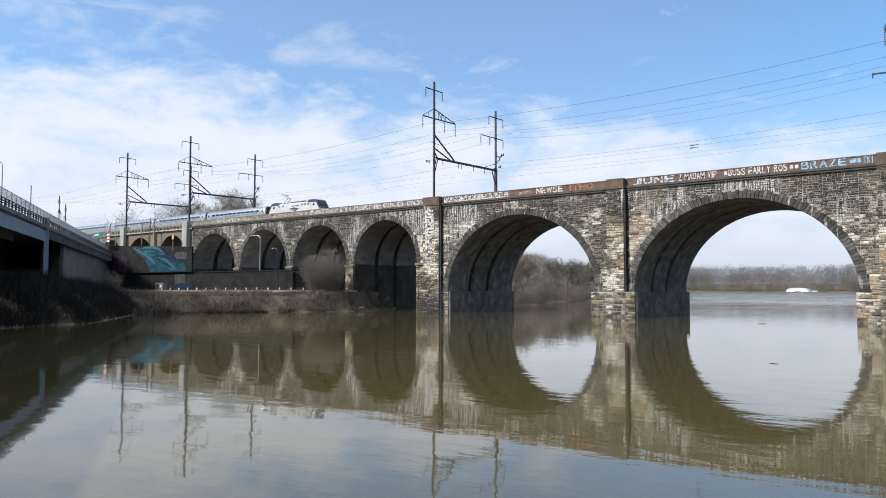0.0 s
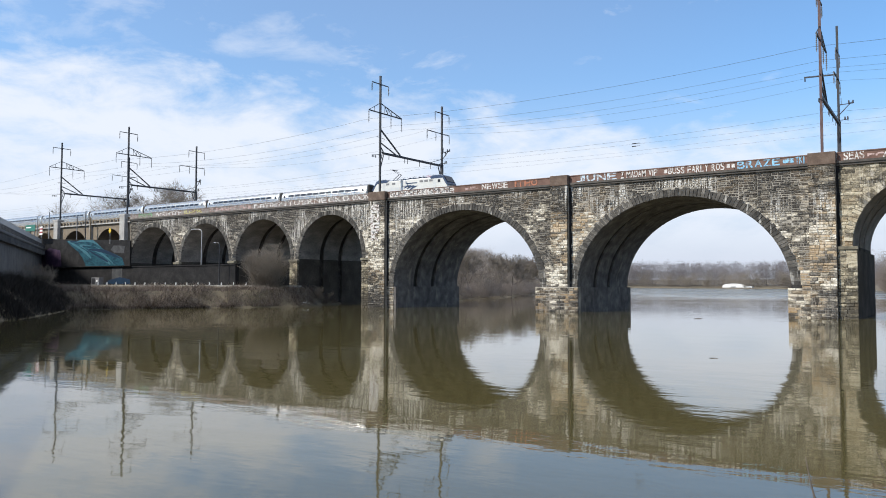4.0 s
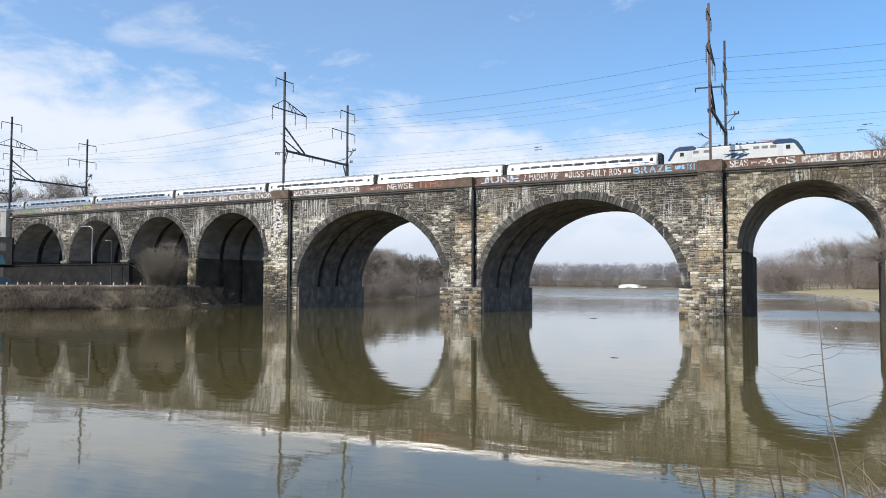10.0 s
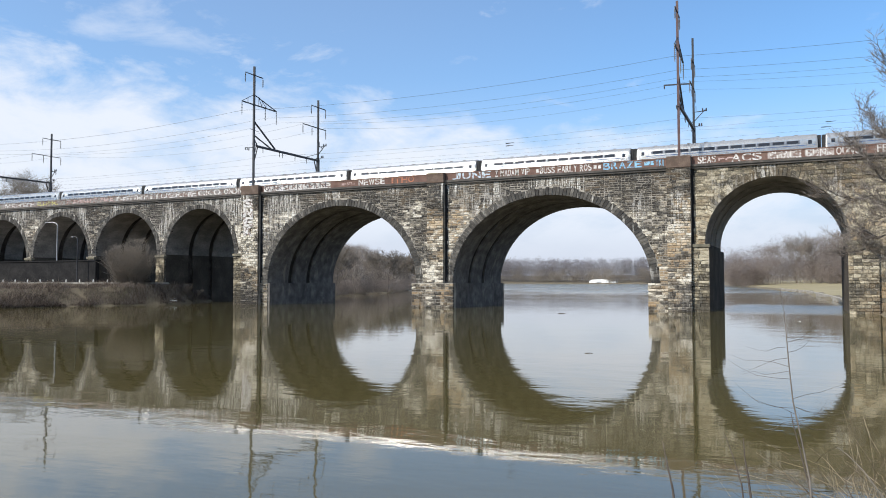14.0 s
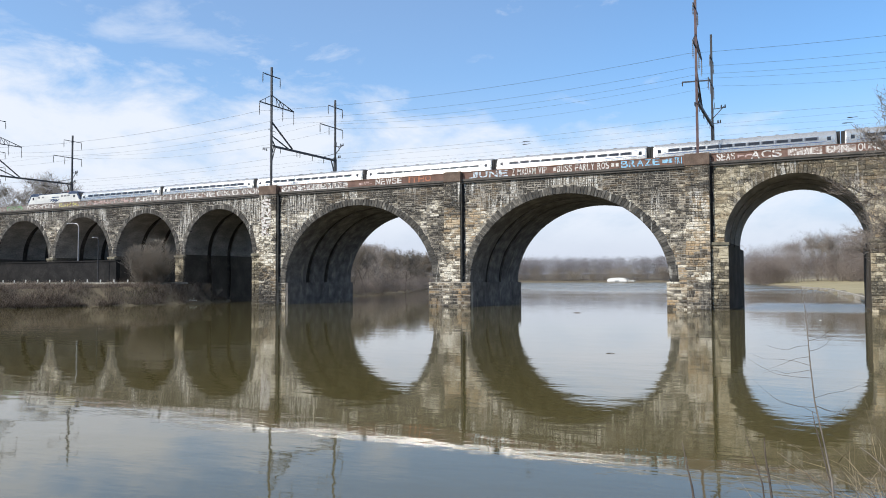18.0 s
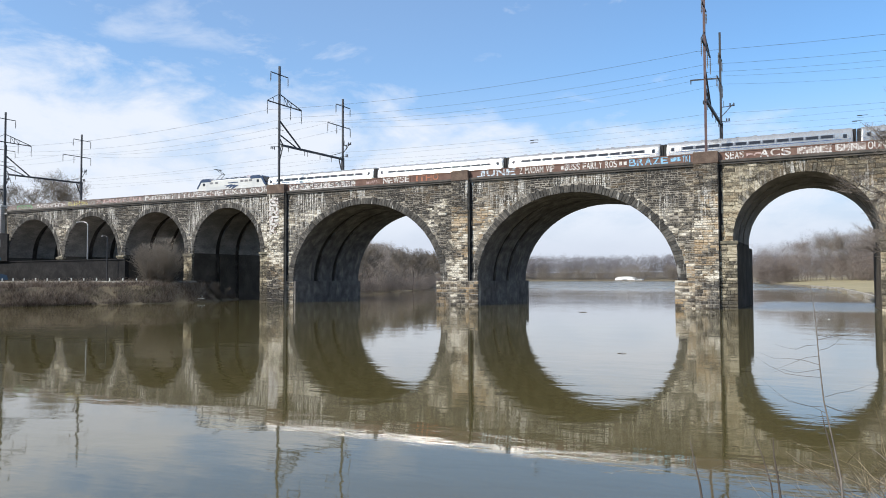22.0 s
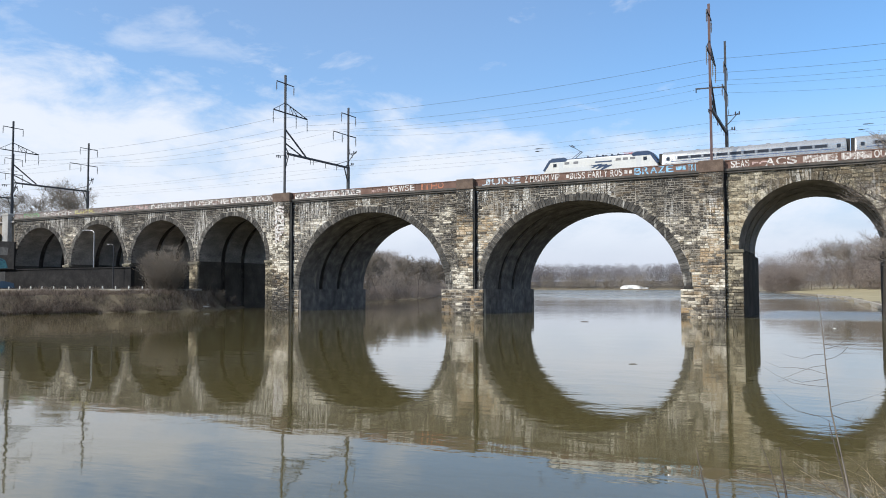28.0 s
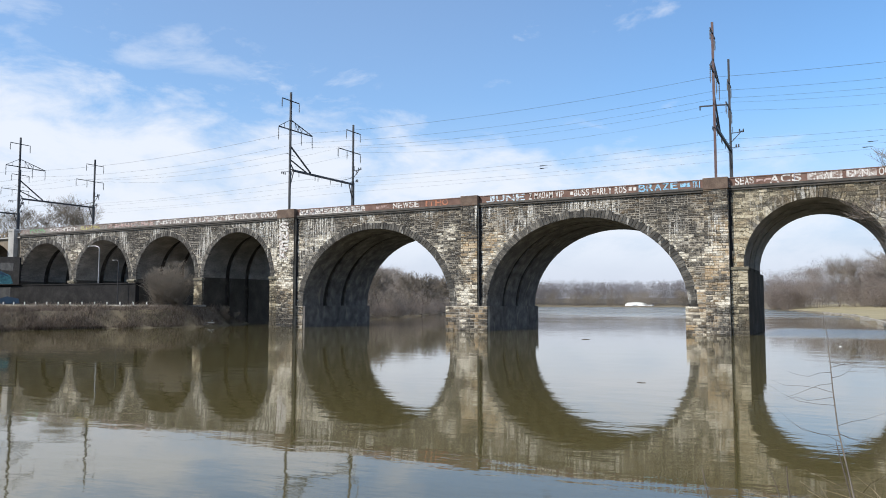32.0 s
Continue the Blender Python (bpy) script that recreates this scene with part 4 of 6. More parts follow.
def build_coach():
    ob = thing("passenger_coach", "stainless steel tubular passenger coach with a dark blue window band", "train car", group="coaches of the train")
    L = 12.75
    n = len(COACH_SEC)
    b = Build()
    xs = [-L, -L + 0.15, -L + 0.3, -8, -4, 0, 4, 8, L - 0.3, L - 0.15, L]
    vs = []
    for x in xs:
        s = 0.96 if abs(x) == L else 1.0
        vs += [(x, y * s, 0.55 + (z - 0.55) * s) for y, z in COACH_SEC]
    fs = [(i * n + k, (i + 1) * n + k, (i + 1) * n + k + 1, i * n + k + 1) for i in range(len(xs) - 1) for k in range(n - 1)]
    fs += [tuple(range(n)), tuple(range((len(xs) - 1) * n, len(xs) * n))[::-1]]
    me = fix_normals(b.add(vs, fs).mesh("body", True))
    part("body", me, M_STAINLESS, ob)
    for sgn in (-1, 1):
        p = Build()
        side_panel(p, -L + 2.3, L - 2.3, 2.42, 2.93, 0.012, sgn)
        band = part("window_band", p, M_BLUEBAND, ob, "dark blue window band")
        for k in range(11):
            w = Build()
            x = -L + 2.5 + k * 1.9
            side_panel(w, x, x + 1.5, 2.47, 2.88, 0.022, sgn)
            part("window", w, M_GLASS_DARK, band)
            if k:
                m = Build()
                side_panel(m, x - 0.27, x - 0.19, 2.42, 2.93, 0.03, sgn)
                part("window_post", m, M_STAINLESS, band)
        st = Build()
        side_panel(st, -L + 0.3, L - 0.3, 2.1, 2.17, 0.01, sgn, 1)
        part("blue_stripe", st, M_BLUESTRIPE, ob, "blue stripe")
        for x in (-L + 1.0, L - 1.0):
            d = Build()
            side_panel(d, x - 0.45, x + 0.45, 0.95, 3.02, 0.012, sgn, 8)
            door = part("door", d, M_STAINLESS, ob, smooth=True)
            w = Build()
            side_panel(w, x - 0.24, x + 0.24, 2.3, 2.85, 0.025, sgn)
            part("door_window", w, M_GLASS_DARK, door)
    for k in range(9):
        part("roof_vent", Build().box(-L + 2.5 + k * 2.5, -L + 3.0 + k * 2.5, -0.35, 0.35, 3.8, 3.93), M_GREY, ob)
    for e in (-1, 1):
        d = Build().box(min(e * L, e * (L + 0.42)), max(e * L, e * (L + 0.42)), -1.1, 1.1, 0.9, 3.55)
        part("gangway", d, M_BLACK, ob, "black rubber gangway")
    bogie(ob, -9.0), bogie(ob, 9.0)
    return ob


def build_loco():
    ob = thing("electric_locomotive", "white electric locomotive with navy cab roofs and raised pantograph", "locomotive", group="locomotives of the train")
    L = 9.95
    out = [(-L, 0.6), (L, 0.6), (L, 1.3), (L - 0.25, 2.0), (L - 1.35, 3.5), (L - 1.6, 3.62), (-L + 1.6, 3.62), (-L + 1.35, 3.5), (-L + 0.25, 2.0), (-L, 1.3)]
    me = fix_normals(Build().prism(out, "y", -1.48, 1.48).mesh("body"))
    part("body", me, M_WHITE, ob, "glossy white and silver car body", bevel=0.16)
    for e in (-1, 1):
        cab = [(e * (L - 4.2), 3.3), (e * (L - 4.5), 3.64), (e * (L - 3.9), 3.98), (e * (L - 1.8), 3.98), (e * (L - 1.2), 3.76), (e * (L + 0.04), 2.1), (e * (L - 0.4), 2.0), (e * (L - 1.35), 3.3)]
        me = fix_normals(Build().prism(cab, "y", -1.5, 1.5).mesh("cab_roof"))
        c = part("cab_roof", me, M_NAVY, ob, "navy cab roof and nose mask", bevel=0.05)
        ws = Build().prism([(e * (L - 0.32), 2.6), (e * (L - 1.05), 3.6), (e * (L - 0.98), 3.66), (e * (L - 0.22), 2.64)], "y", -1.25, 1.25)
        part("windscreen", fix_normals(ws.mesh("windscreen")), M_GLASS_DARK, c)
        for s in (-1, 1):
            y = s * 1.49
            part("cab_window", Build().box(e * (L - 2.2) - 0.3, e * (L - 2.2) + 0.3, y - 0.02, y + 0.02, 2.55, 3.1), M_GLASS_DARK, ob)
            part("cab_door", Build().box(e * (L - 3.3) - 0.36, e * (L - 3.3) + 0.36, y - 0.012, y + 0.012, 0.9, 3.2), M_SILVER, ob)
    for s in (-1, 1):
        y = s * 1.49
        for x in (3.3, 4.5, 5.7, -4.0, -5.6):
            part("side_grille", Build().box(x - 0.42, x + 0.42, y - 0.02, y + 0.02, 2.85, 3.22), M_GREY, ob)
        part("silver_panel", Build().box(-6.4, -1.2, y - 0.008, y + 0.008, 0.7, 2.3), M_SILVER, ob)
        # plain swoosh bars
        for k in range(3):
            x = -0.9 + k * 0.8
            o = [(x - 0.9, 2.35 - 0.12 * k), (x + 1.5, 2.55 - 0.12 * k), (x + 1.6, 2.45 - 0.12 * k), (x - 0.2, 1.95 - 0.2 * k), (x - 0.5, 2.0 - 0.2 * k), (x + 0.2, 2.3 - 0.12 * k)]
            part("stripe_mark", fix_normals(Build().prism(o, "y", y - 0.02, y + 0.02).mesh("stripe_mark")), M_NAVY, ob)
        part("lettering_bar", Build().box(-0.6, 2.2, y - 0.015, y + 0.015, 2.75, 2.95), M_NAVY, ob)
    r = Build()
    rnd = random.Random(4)
    for k in range(16):
        x = -3.4 + k * 0.52
        r.box(x, x + rnd.uniform(0.15, 0.35), -0.5, rnd.uniform(0.2, 0.6), 3.6, 3.7 + rnd.uniform(0.12, 0.4))
    part("roof_equipment", r, M_STEEL, ob)
    p = Build()
    for y in (-0.5, 0.5):
        p.beam((-5.2, y, 3.72), (-3.45, y * 0.8, 4.9), 0.08).beam((-3.45, y * 0.8, 4.9), (-5.1, y * 0.9, 5.85), 0.07)
    p.beam((-3.45, -0.45, 4.9), (-3.45, 0.45, 4.9), 0.07)
    for dx in (-0.2, 0.2):
        p.beam((-5.1 + dx, -0.95, 5.92), (-5.1 + dx, 0.95, 5.92), 0.08)
    p.box(-6.0, -4.0, -0.6, 0.6, 3.66, 3.8)
    part("raised_pantograph", p, M_STEEL, ob)
    p = Build()
    for y in (-0.5, 0.5):
        p.beam((3.6, y, 3.85), (6.0, y, 3.98), 0.07).beam((6.0, y, 4.0), (3.8, y, 4.1), 0.06)
    p.box(4.0, 5.8, -0.6, 0.6, 3.62, 3.78)
    part("folded_pantograph", p, M_RED, ob, "folded red-based pantograph")
    part("roof_edge", Build().box(-5.4, 5.4, -1.3, 1.3, 3.6, 3.74), M_NAVY, ob, "navy roof edge")
    bogie(ob, -5.2), bogie(ob, 5.2)
    for c in list(ob.children) + [g for c in ob.children for g in c.children]:
        c.data.transform(Matrix.Diagonal((0.962, 1, 1.05, 1)))
    return ob


RAIL_Z, TRACK_Y = 21.7, 6.0
PITCH = 26.45
# nose of the train: seconds, distance along the bridge
NOSE = [(0, -134.3), (6, -56.2), (9, -17.3), (13, 36.0), (19, 115.2), (23, 168.9), (28, 233.4), (32, 285.0)]
front = build_loco()
offsets = [(front, 9.7)]
first = build_coach()
offsets.append((first, 20.3 + PITCH / 2))
for k in range(1, 9):
    offsets.append((copy_thing(first, Matrix()), 20.3 + PITCH * (k + 0.5)))
offsets.append((copy_thing(front, Matrix()), 20.3 + PITCH * 9 + 9.5))


def motions():
    for ob, back in offsets:
        walk(ob, [(t, pose(s - back, TRACK_Y, RAIL_Z)) for t, s in NOSE])
    for ob, rows in zip(drift, ([(0, -29.9, -11.8), (13, -30.0, -14.4), (28, -29.3, -20.6), (32, -29.3, -22.0)],
                                [(0, -13.5, -66.2), (13, -12.3, -68.2), (28, -10.9, -70.5), (32, -10.6, -70.9)],
                                [(0, -0.4, -23.2), (13, -0.57, -23.5), (28, -0.85, -24.6), (32, -0.9, -24.8)])):
        walk(ob, [(t, pose(x, y, 0.0, 0, 0, 12)) for t, x, y in rows])


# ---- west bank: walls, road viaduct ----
lower_wall = tagged(part("retaining_wall", Build().box(-260, -136.5, -1.6, -0.6, 0, 8.75).box(-260, -136.3, -1.8, -0.4, 8.75, 9.0), M_DARKWALL, None), "dark retaining wall along the river path", "wall", kind="structure")
tagged(part("road_terrace", Build().box(-260, -139.3, -0.6, 30, 3, 8.4), M_CONC, None), "raised road terrace behind the retaining wall", "road", kind="structure")
mural = thing("mural_wall", "dark wall with a faded blue swirling mural", "wall")
mw = Build().prism([(-226, 9.0), (-176.6, 9.0), (-176.6, 15.6), (-180, 15.8), (-209, 16.9), (-226, 17.8)], "y", -2.3, -1.9)
part("wall_slab", fix_normals(mw.mesh("wall_slab")), M_DARKWALL, mural)
mrnd = random.Random(12)
for k in range(15):
    u0 = k / 14
    x0, z0 = -207 + 12 * u0 + mrnd.uniform(-1, 1), 16.3 - 2.6 * u0 ** 1.5
    x1, z1 = x0 + mrnd.uniform(10, 17), max(9.4, z0 - mrnd.uniform(2.5, 5.5))
    x1 = min(x1, -178.5)
    wid, bend = mrnd.uniform(0.25, 1.0), mrnd.uniform(0.3, 1.3)
    up, dn = [], []
    for j in range(9):
        u = j / 8
        x, z = x0 + (x1 - x0) * u, z0 + (z1 - z0) * u + bend * math.sin(math.pi * u)
        h = wid * math.sin(math.pi * (0.08 + 0.84 * u))
        up.append((x, min(16.4, max(9.3, z + h))))
        dn.append((x, min(16.3, max(9.2, z - h))))
    part("mural_stroke", fix_normals(Build().prism(up + dn[::-1], "y", -2.36 - 0.006 * k, -2.33 - 0.006 * k).mesh("mural_stroke")), (M_MURAL, M_MURAL_PALE, M_MURAL_DEEP, M_MURAL)[k % 4], mural)
M_FADED = surface("faded_grey_paint", [(0.035, 0.036, 0.038), (0.06, 0.061, 0.063), (0.1, 0.099, 0.098)], 0.9, scale=0.8, bump=0.1, spec=0.1)
part("faded_patch", fix_normals(Build().prism([(-185.3, 13.4), (-183.6, 12.6), (-179.2, 12.4), (-178.9, 14.2), (-181, 14.4), (-184, 14.5)], "y", -2.34, -2.3).mesh("faded_patch")), M_FADED, mural, "faded grey paint patch")
part("faded_patch", Build().box(-185.6, -180.9, -1.64, -1.6, 4.4, 8.5), M_FADED, lower_wall, "faded grey paint patch")
part("faded_patch", fix_normals(Build().prism([(-189, 4.4), (-177, 4.4), (-177.5, 5.6), (-182, 6.2), (-187, 5.4)], "y", -1.68, -1.645).mesh("faded_patch")), M_MURAL_DEEP, lower_wall, "dull blue spray paint")
cabinet = thing("utility_cabinet", "grey roadside cabinet with a pale plate on the river path", "cabinet")
part("housing", Build().box(-190.3, -186.6, -4.6, -3.4, 4.2, 6.1), M_GREY, cabinet, bevel=0.05)
part("door", Build().box(-190.0, -188.5, -4.63, -4.6, 4.4, 5.9), M_STEEL, cabinet)
part("plate", Build().box(-188.0, -187.3, -4.63, -4.6, 4.9, 5.5), M_WHITEPAINT, cabinet)
part("graffiti_patch", fix_normals(Build().prism([(-223, 9.3), (-209.5, 9.3), (-210.5, 13.8), (-216, 14.6), (-222, 13.2)], "y", -2.34, -2.3).mesh("graffiti_patch")), M_PURPLE, mural, "dull purple spray paint")
part("mural", fix_normals(Build().prism([(-207, 16.2), (-204.5, 14.8), (-201, 13.2), (-198.5, 11.2), (-197, 9.2), (-178.8, 9.2), (-180, 11.2), (-184, 12.4), (-189, 12.9), (-194, 14.4), (-198, 15.6), (-202, 16.3)], "y", -2.33, -2.3).mesh("mural")), M_MURAL, mural, "blue and teal painted swirl")

# elevated road: a straight deck that runs past the end of the arches
R0, R1 = Vector((-60.0, -102.0, 0)), Vector((-222.0, -0.5, 0))
RD = (R1 - R0).normalized()
RN = Vector((RD.y, -RD.x, 0))
if RN.x > 0:
    RN = -RN
flyover = thing("road_flyover", "elevated road with pale blue steel girder and railings", "bridge")


def rp(u, w, z):
    p = R0 + RD * u + RN * w
    return (p.x, p.y, z)


RL = (R1 - R0).length
# deck and girders run on 42 m unseen, to block skylight from the bank
b = Build().add([rp(u, w, z) for u in (-42, RL) for w, z in ((-0.35, 14.0), (-0.35, 14.5), (0, 14.5), (14, 14.5), (14, 13.6), (0.2, 13.6))],
                [(0, 1, 7, 6), (1, 2, 8, 7), (2, 3, 9, 8), (3, 4, 10, 9), (4, 5, 11, 10), (5, 0, 6, 11), (0, 5, 4, 3, 2, 1), (6, 7, 8, 9, 10, 11)])
part("deck", b, M_FASCIA, flyover)
UC = 75.5
for w in (0.0, 4.5, 9.0, 13.5):
    b = Build().add([rp(u, w + dw, z) for u in (-42, UC) for dw, z in ((0, 13.9), (0.35, 13.9), (0.35, 12.0), (0, 12.0))],
                    [(0, 1, 2, 3), (7, 6, 5, 4), (0, 4, 5, 1), (1, 5, 6, 2), (2, 6, 7, 3), (3, 7, 4, 0)])
    part("girder", b, M_GIRDER, flyover, "pale blue painted girder")
b = Build().add([rp(u, dw, z) for u in (UC + 0.8, RL) for dw, z in ((0, 13.9), (0.35, 13.9), (0.35, 12.6), (0, 12.6))],
                [(0, 1, 2, 3), (7, 6, 5, 4), (0, 4, 5, 1), (1, 5, 6, 2), (2, 6, 7, 3), (3, 7, 4, 0)])
part("concrete_fascia", b, M_FASCIA, flyover, "dark grey concrete fascia")
for u in [UC + 2 + 2.2 * k for k in range(int((RL - UC - 3) / 2.2))]:
    part("fascia_rib", Build().beam(rp(u, -0.08, 12.6), rp(u, -0.08, 13.9), 0.25), M_FASCIA, flyover)
for w in (0.1, 7, 13.5):
    part("column", Build().beam(rp(UC + 0.4, w, 2.0), rp(UC + 0.4, w, 15.8 if w < 1 else 13.6), 0.8), M_GIRDER, flyover, "pale blue column")
u = 2.0
while u < RL - 1:
    part("rail_post", Build().beam(rp(u, -0.15, 14.5), rp(u, -0.15, 15.5), 0.16), M_STEEL, flyover)
    u += 2.0
for z in (14.85, 15.15, 15.5):
    part("guard_rail", Build().beam(rp(0.5, -0.15, z), rp(RL - 1, -0.15, z), 0.08, 0.1), M_STEEL if z < 15.3 else M_FASCIA, flyover)
u = 1.0
while u < RL - 1:
    part("fence_post", Build().beam(rp(u, 0.9, 14.5), rp(u, 0.9, 17.25), 0.1), M_RAILMETAL, flyover)
    u += 3.0
for z in (15.6, 17.2):
    part("fence_rail", Build().beam(rp(0.5, 0.9, z), rp(RL - 1, 0.9, z), 0.06), M_RAILMETAL, flyover)
mesh_wires = Build()
for k in range(int((RL - 2) / 0.3)):
    mesh_wires.beam(rp(0.6 + 0.3 * k, 0.9, 15.6), rp(0.6 + 0.3 * k, 0.9, 17.2), 0.03)
for k in range(8):
    mesh_wires.beam(rp(0.5, 0.9, 15.7 + 0.2 * k), rp(RL - 1, 0.9, 15.7 + 0.2 * k), 0.016)
part("fence_mesh", mesh_wires, M_RAILMETAL, flyover, "pale wire mesh screen")["kind"] = "stuff"


# added wall: keeps sun and bright background out from below the deck
part("rear_wall", Build().beam(rp(-42, 13.9, 6.2), rp(RL - 4, 13.9, 6.2), 0.6, 14.8), M_FASCIA, flyover, "added dark wall closing off the space below the deck")
# added wall in place of the dark brushy slope below the fascia
part("abutment", Build().beam(rp(UC + 24, 1.0, 6.2), rp(RL - 1, 1.0, 6.2), 0.6, 12.9), M_FASCIA, flyover, "added dark wall in place of the slope")
fly_lamp = thing("road_lamp", "tall galvanised lamp on the flyover", "lamp")
part("pole", Build().tube((-125.9, -67.8, 14.4), (-125.9, -67.8, 23.7), 0.1, 0.07), M_RAILMETAL, fly_lamp)
part("arm", Build().path([(-125.9, -67.8, 23.7), (-126.3, -68.1, 24.3), (-127.6, -69.0, 24.5)], 0.06), M_RAILMETAL, fly_lamp)
fly_pole = thing("road_pole", "slender pole beside the flyover fence", "pole")
part("shaft", Build().tube((-145.4, -55.6, 14.4), (-145.4, -55.6, 23.5), 0.12, 0.1), M_RAILMETAL, fly_pole)


# street lamps and path
def street_lamp(x, y, z0, z1, reach, material, r=0.09):
    ob = thing("street_lamp", "slim street lamp with a curved arm", "lamp", group="lamps by the river road")
    part("pole", Build().tube((x, y, z0), (x, y, z1 - 0.7), r, r * 0.8), material, ob)
    pts = [(x, y, z1 - 0.7), (x - reach * 0.12, y, z1 - 0.25), (x - reach * 0.4, y, z1), (x - reach, y, z1 + 0.05)]
    part("arm", Build().path(pts, r * 0.7), material, ob)
    part("lamp_head", Build().box(x - reach - 0.7, x - reach, y - 0.15, y + 0.15, z1 - 0.05, z1 + 0.12), M_RAILMETAL, ob)
    return ob


street_lamp(-149.2, -1.2, 9.0, 17.5, 3.2, M_RAILMETAL, 0.14)
street_lamp(-139.9, -3.4, 4.2, 13.9, 1.2, M_STEEL, 0.12)
tagged(part("river_path", Build().box(-240, -114.8, -5.7, -2.2, 3.85, 4.2), M_PATH, None), "pale riverside path edge", "path", kind="structure")
post = thing("guard_post", "short pale guard post by the path", "post", group="posts along the path")
part("shaft", Build().tube((0, 0, 0), (0, 0, 0.5), 0.12, n=8), M_WHITEPAINT, post)
part("cap", Build().tube((0, 0, 0.5), (0, 0, 0.6), 0.12, 0.06, n=8), M_WHITEPAINT, post)
post.matrix_basis = pose(-186, -5.2, 4.22)
for k in range(1, 17):
    copy_thing(post, pose(-186 + 4.1 * k, -5.2, 4.22))


# ---- bare trees and brush ----
def grow(b, tw, p, d, ln, r, level, rnd, spread=0.6, twig=0.03, kids=(3, 5)):
    """A limb of two or three bent lengths with its own limbs."""
    segs = 3 if level else 2
    for k in range(segs):
        d = (d + Vector((rnd.gauss(0, 0.13), rnd.gauss(0, 0.13), rnd.gauss(0.05, 0.08)))).normalized()
        q = p + d * (ln / segs)
        r2 = r * 0.8
        (b if r > twig * 1.5 else tw).tube(p, q, r, r2, n=5 if r > 0.1 else 3, caps=False)
        if level > 0 and (k > 0 or level < 3):
            for _ in range(rnd.randint(*kids) if k == segs - 1 else rnd.randint(1, 2)):
                a = rnd.uniform(0, 2 * math.pi)
                s = Vector((math.cos(a), math.sin(a), rnd.uniform(-0.1, 0.6)))
                dd = (d * rnd.uniform(0.5, 1.0) + s * spread).normalized()
                grow(b, tw, p.lerp(q, rnd.uniform(0.5, 1)), dd, ln * rnd.uniform(0.5, 0.72), max(twig, r2 * rnd.uniform(0.4, 0.62)), level - 1, rnd, spread, twig, kids)
        p, r = q, r2


def bare_tree(name, label, height, r, seed, level=4, spread=0.6, twig=0.02, lean=(0, 0), wood=None, kids=(3, 4), twigs=None):
    ob = thing(name, label, "tree")
    b, tw = Build(), Build()
    grow(b, tw, Vector((0, 0, -0.4)), Vector((lean[0], lean[1], 1)).normalized(), height * 0.42, r, level, random.Random(seed), spread, twig, kids)
    top = max(v[2] for v in b.v + tw.v)
    k = height / top
    b.v, tw.v = [tuple(c * k for c in v) for v in b.v], [tuple(c * k for c in v) for v in tw.v]
    part("trunk", b, wood or M_BARK, ob)
    if tw.f:
        part("crown", tw, twigs or M_TWIG, ob)
    return ob


def scrub(b, x, y, z, hgt, width, n, rnd, w=0.12, drop=0.25, foot=0.0):
    """A thicket of thin upright slivers, loose at the top."""
    for _ in range(n):
        a, q = rnd.uniform(0, 2 * math.pi), math.sqrt(rnd.random())
        u = rnd.random() ** 0.8
        crown = math.sqrt(max(0.05, 1 - (u * 1.6 - 0.75) ** 2))
        px, py = x + width * q * crown * math.cos(a), y + width * q * crown * math.sin(a)
        pz = z + hgt * (foot + u * (0.88 - foot))
        ln = hgt * rnd.uniform(0.1, drop)
        dx, dy, dz = math.cos(a) * 0.55 * q + rnd.gauss(0, 0.4), math.sin(a) * 0.55 * q + rnd.gauss(0, 0.4), rnd.uniform(-0.15, 1)
        t = rnd.uniform(0, math.pi)
        ox, oy = math.cos(t) * w * 0.5, math.sin(t) * w * 0.5
        b.add([(px - ox, py - oy, pz), (px + ox, py + oy, pz), (px + dx * ln, py + dy * ln, pz + dz * ln)], [(0, 1, 2)])


def woods(name, label, spots, material, n, w, seed, foot=0.0, drop=0.25, thick=0.018):
    rnd = random.Random(seed)
    b = Build()
    for x, y, hgt, wid in spots:
        z = max(0.2, land_height(x, y))
        scrub(b, x, y, z, hgt, wid, n, rnd, w, drop, foot)
        b.tube((x, y, z - 0.3), (x + rnd.gauss(0, 0.5), y, z + hgt * 0.7), hgt * thick, hgt * 0.006, n=3, caps=False)
    ob = new(name, b.mesh(name))
    ob.data.materials.append(material)
    return tagged(ob, label, "woods", kind="stuff")


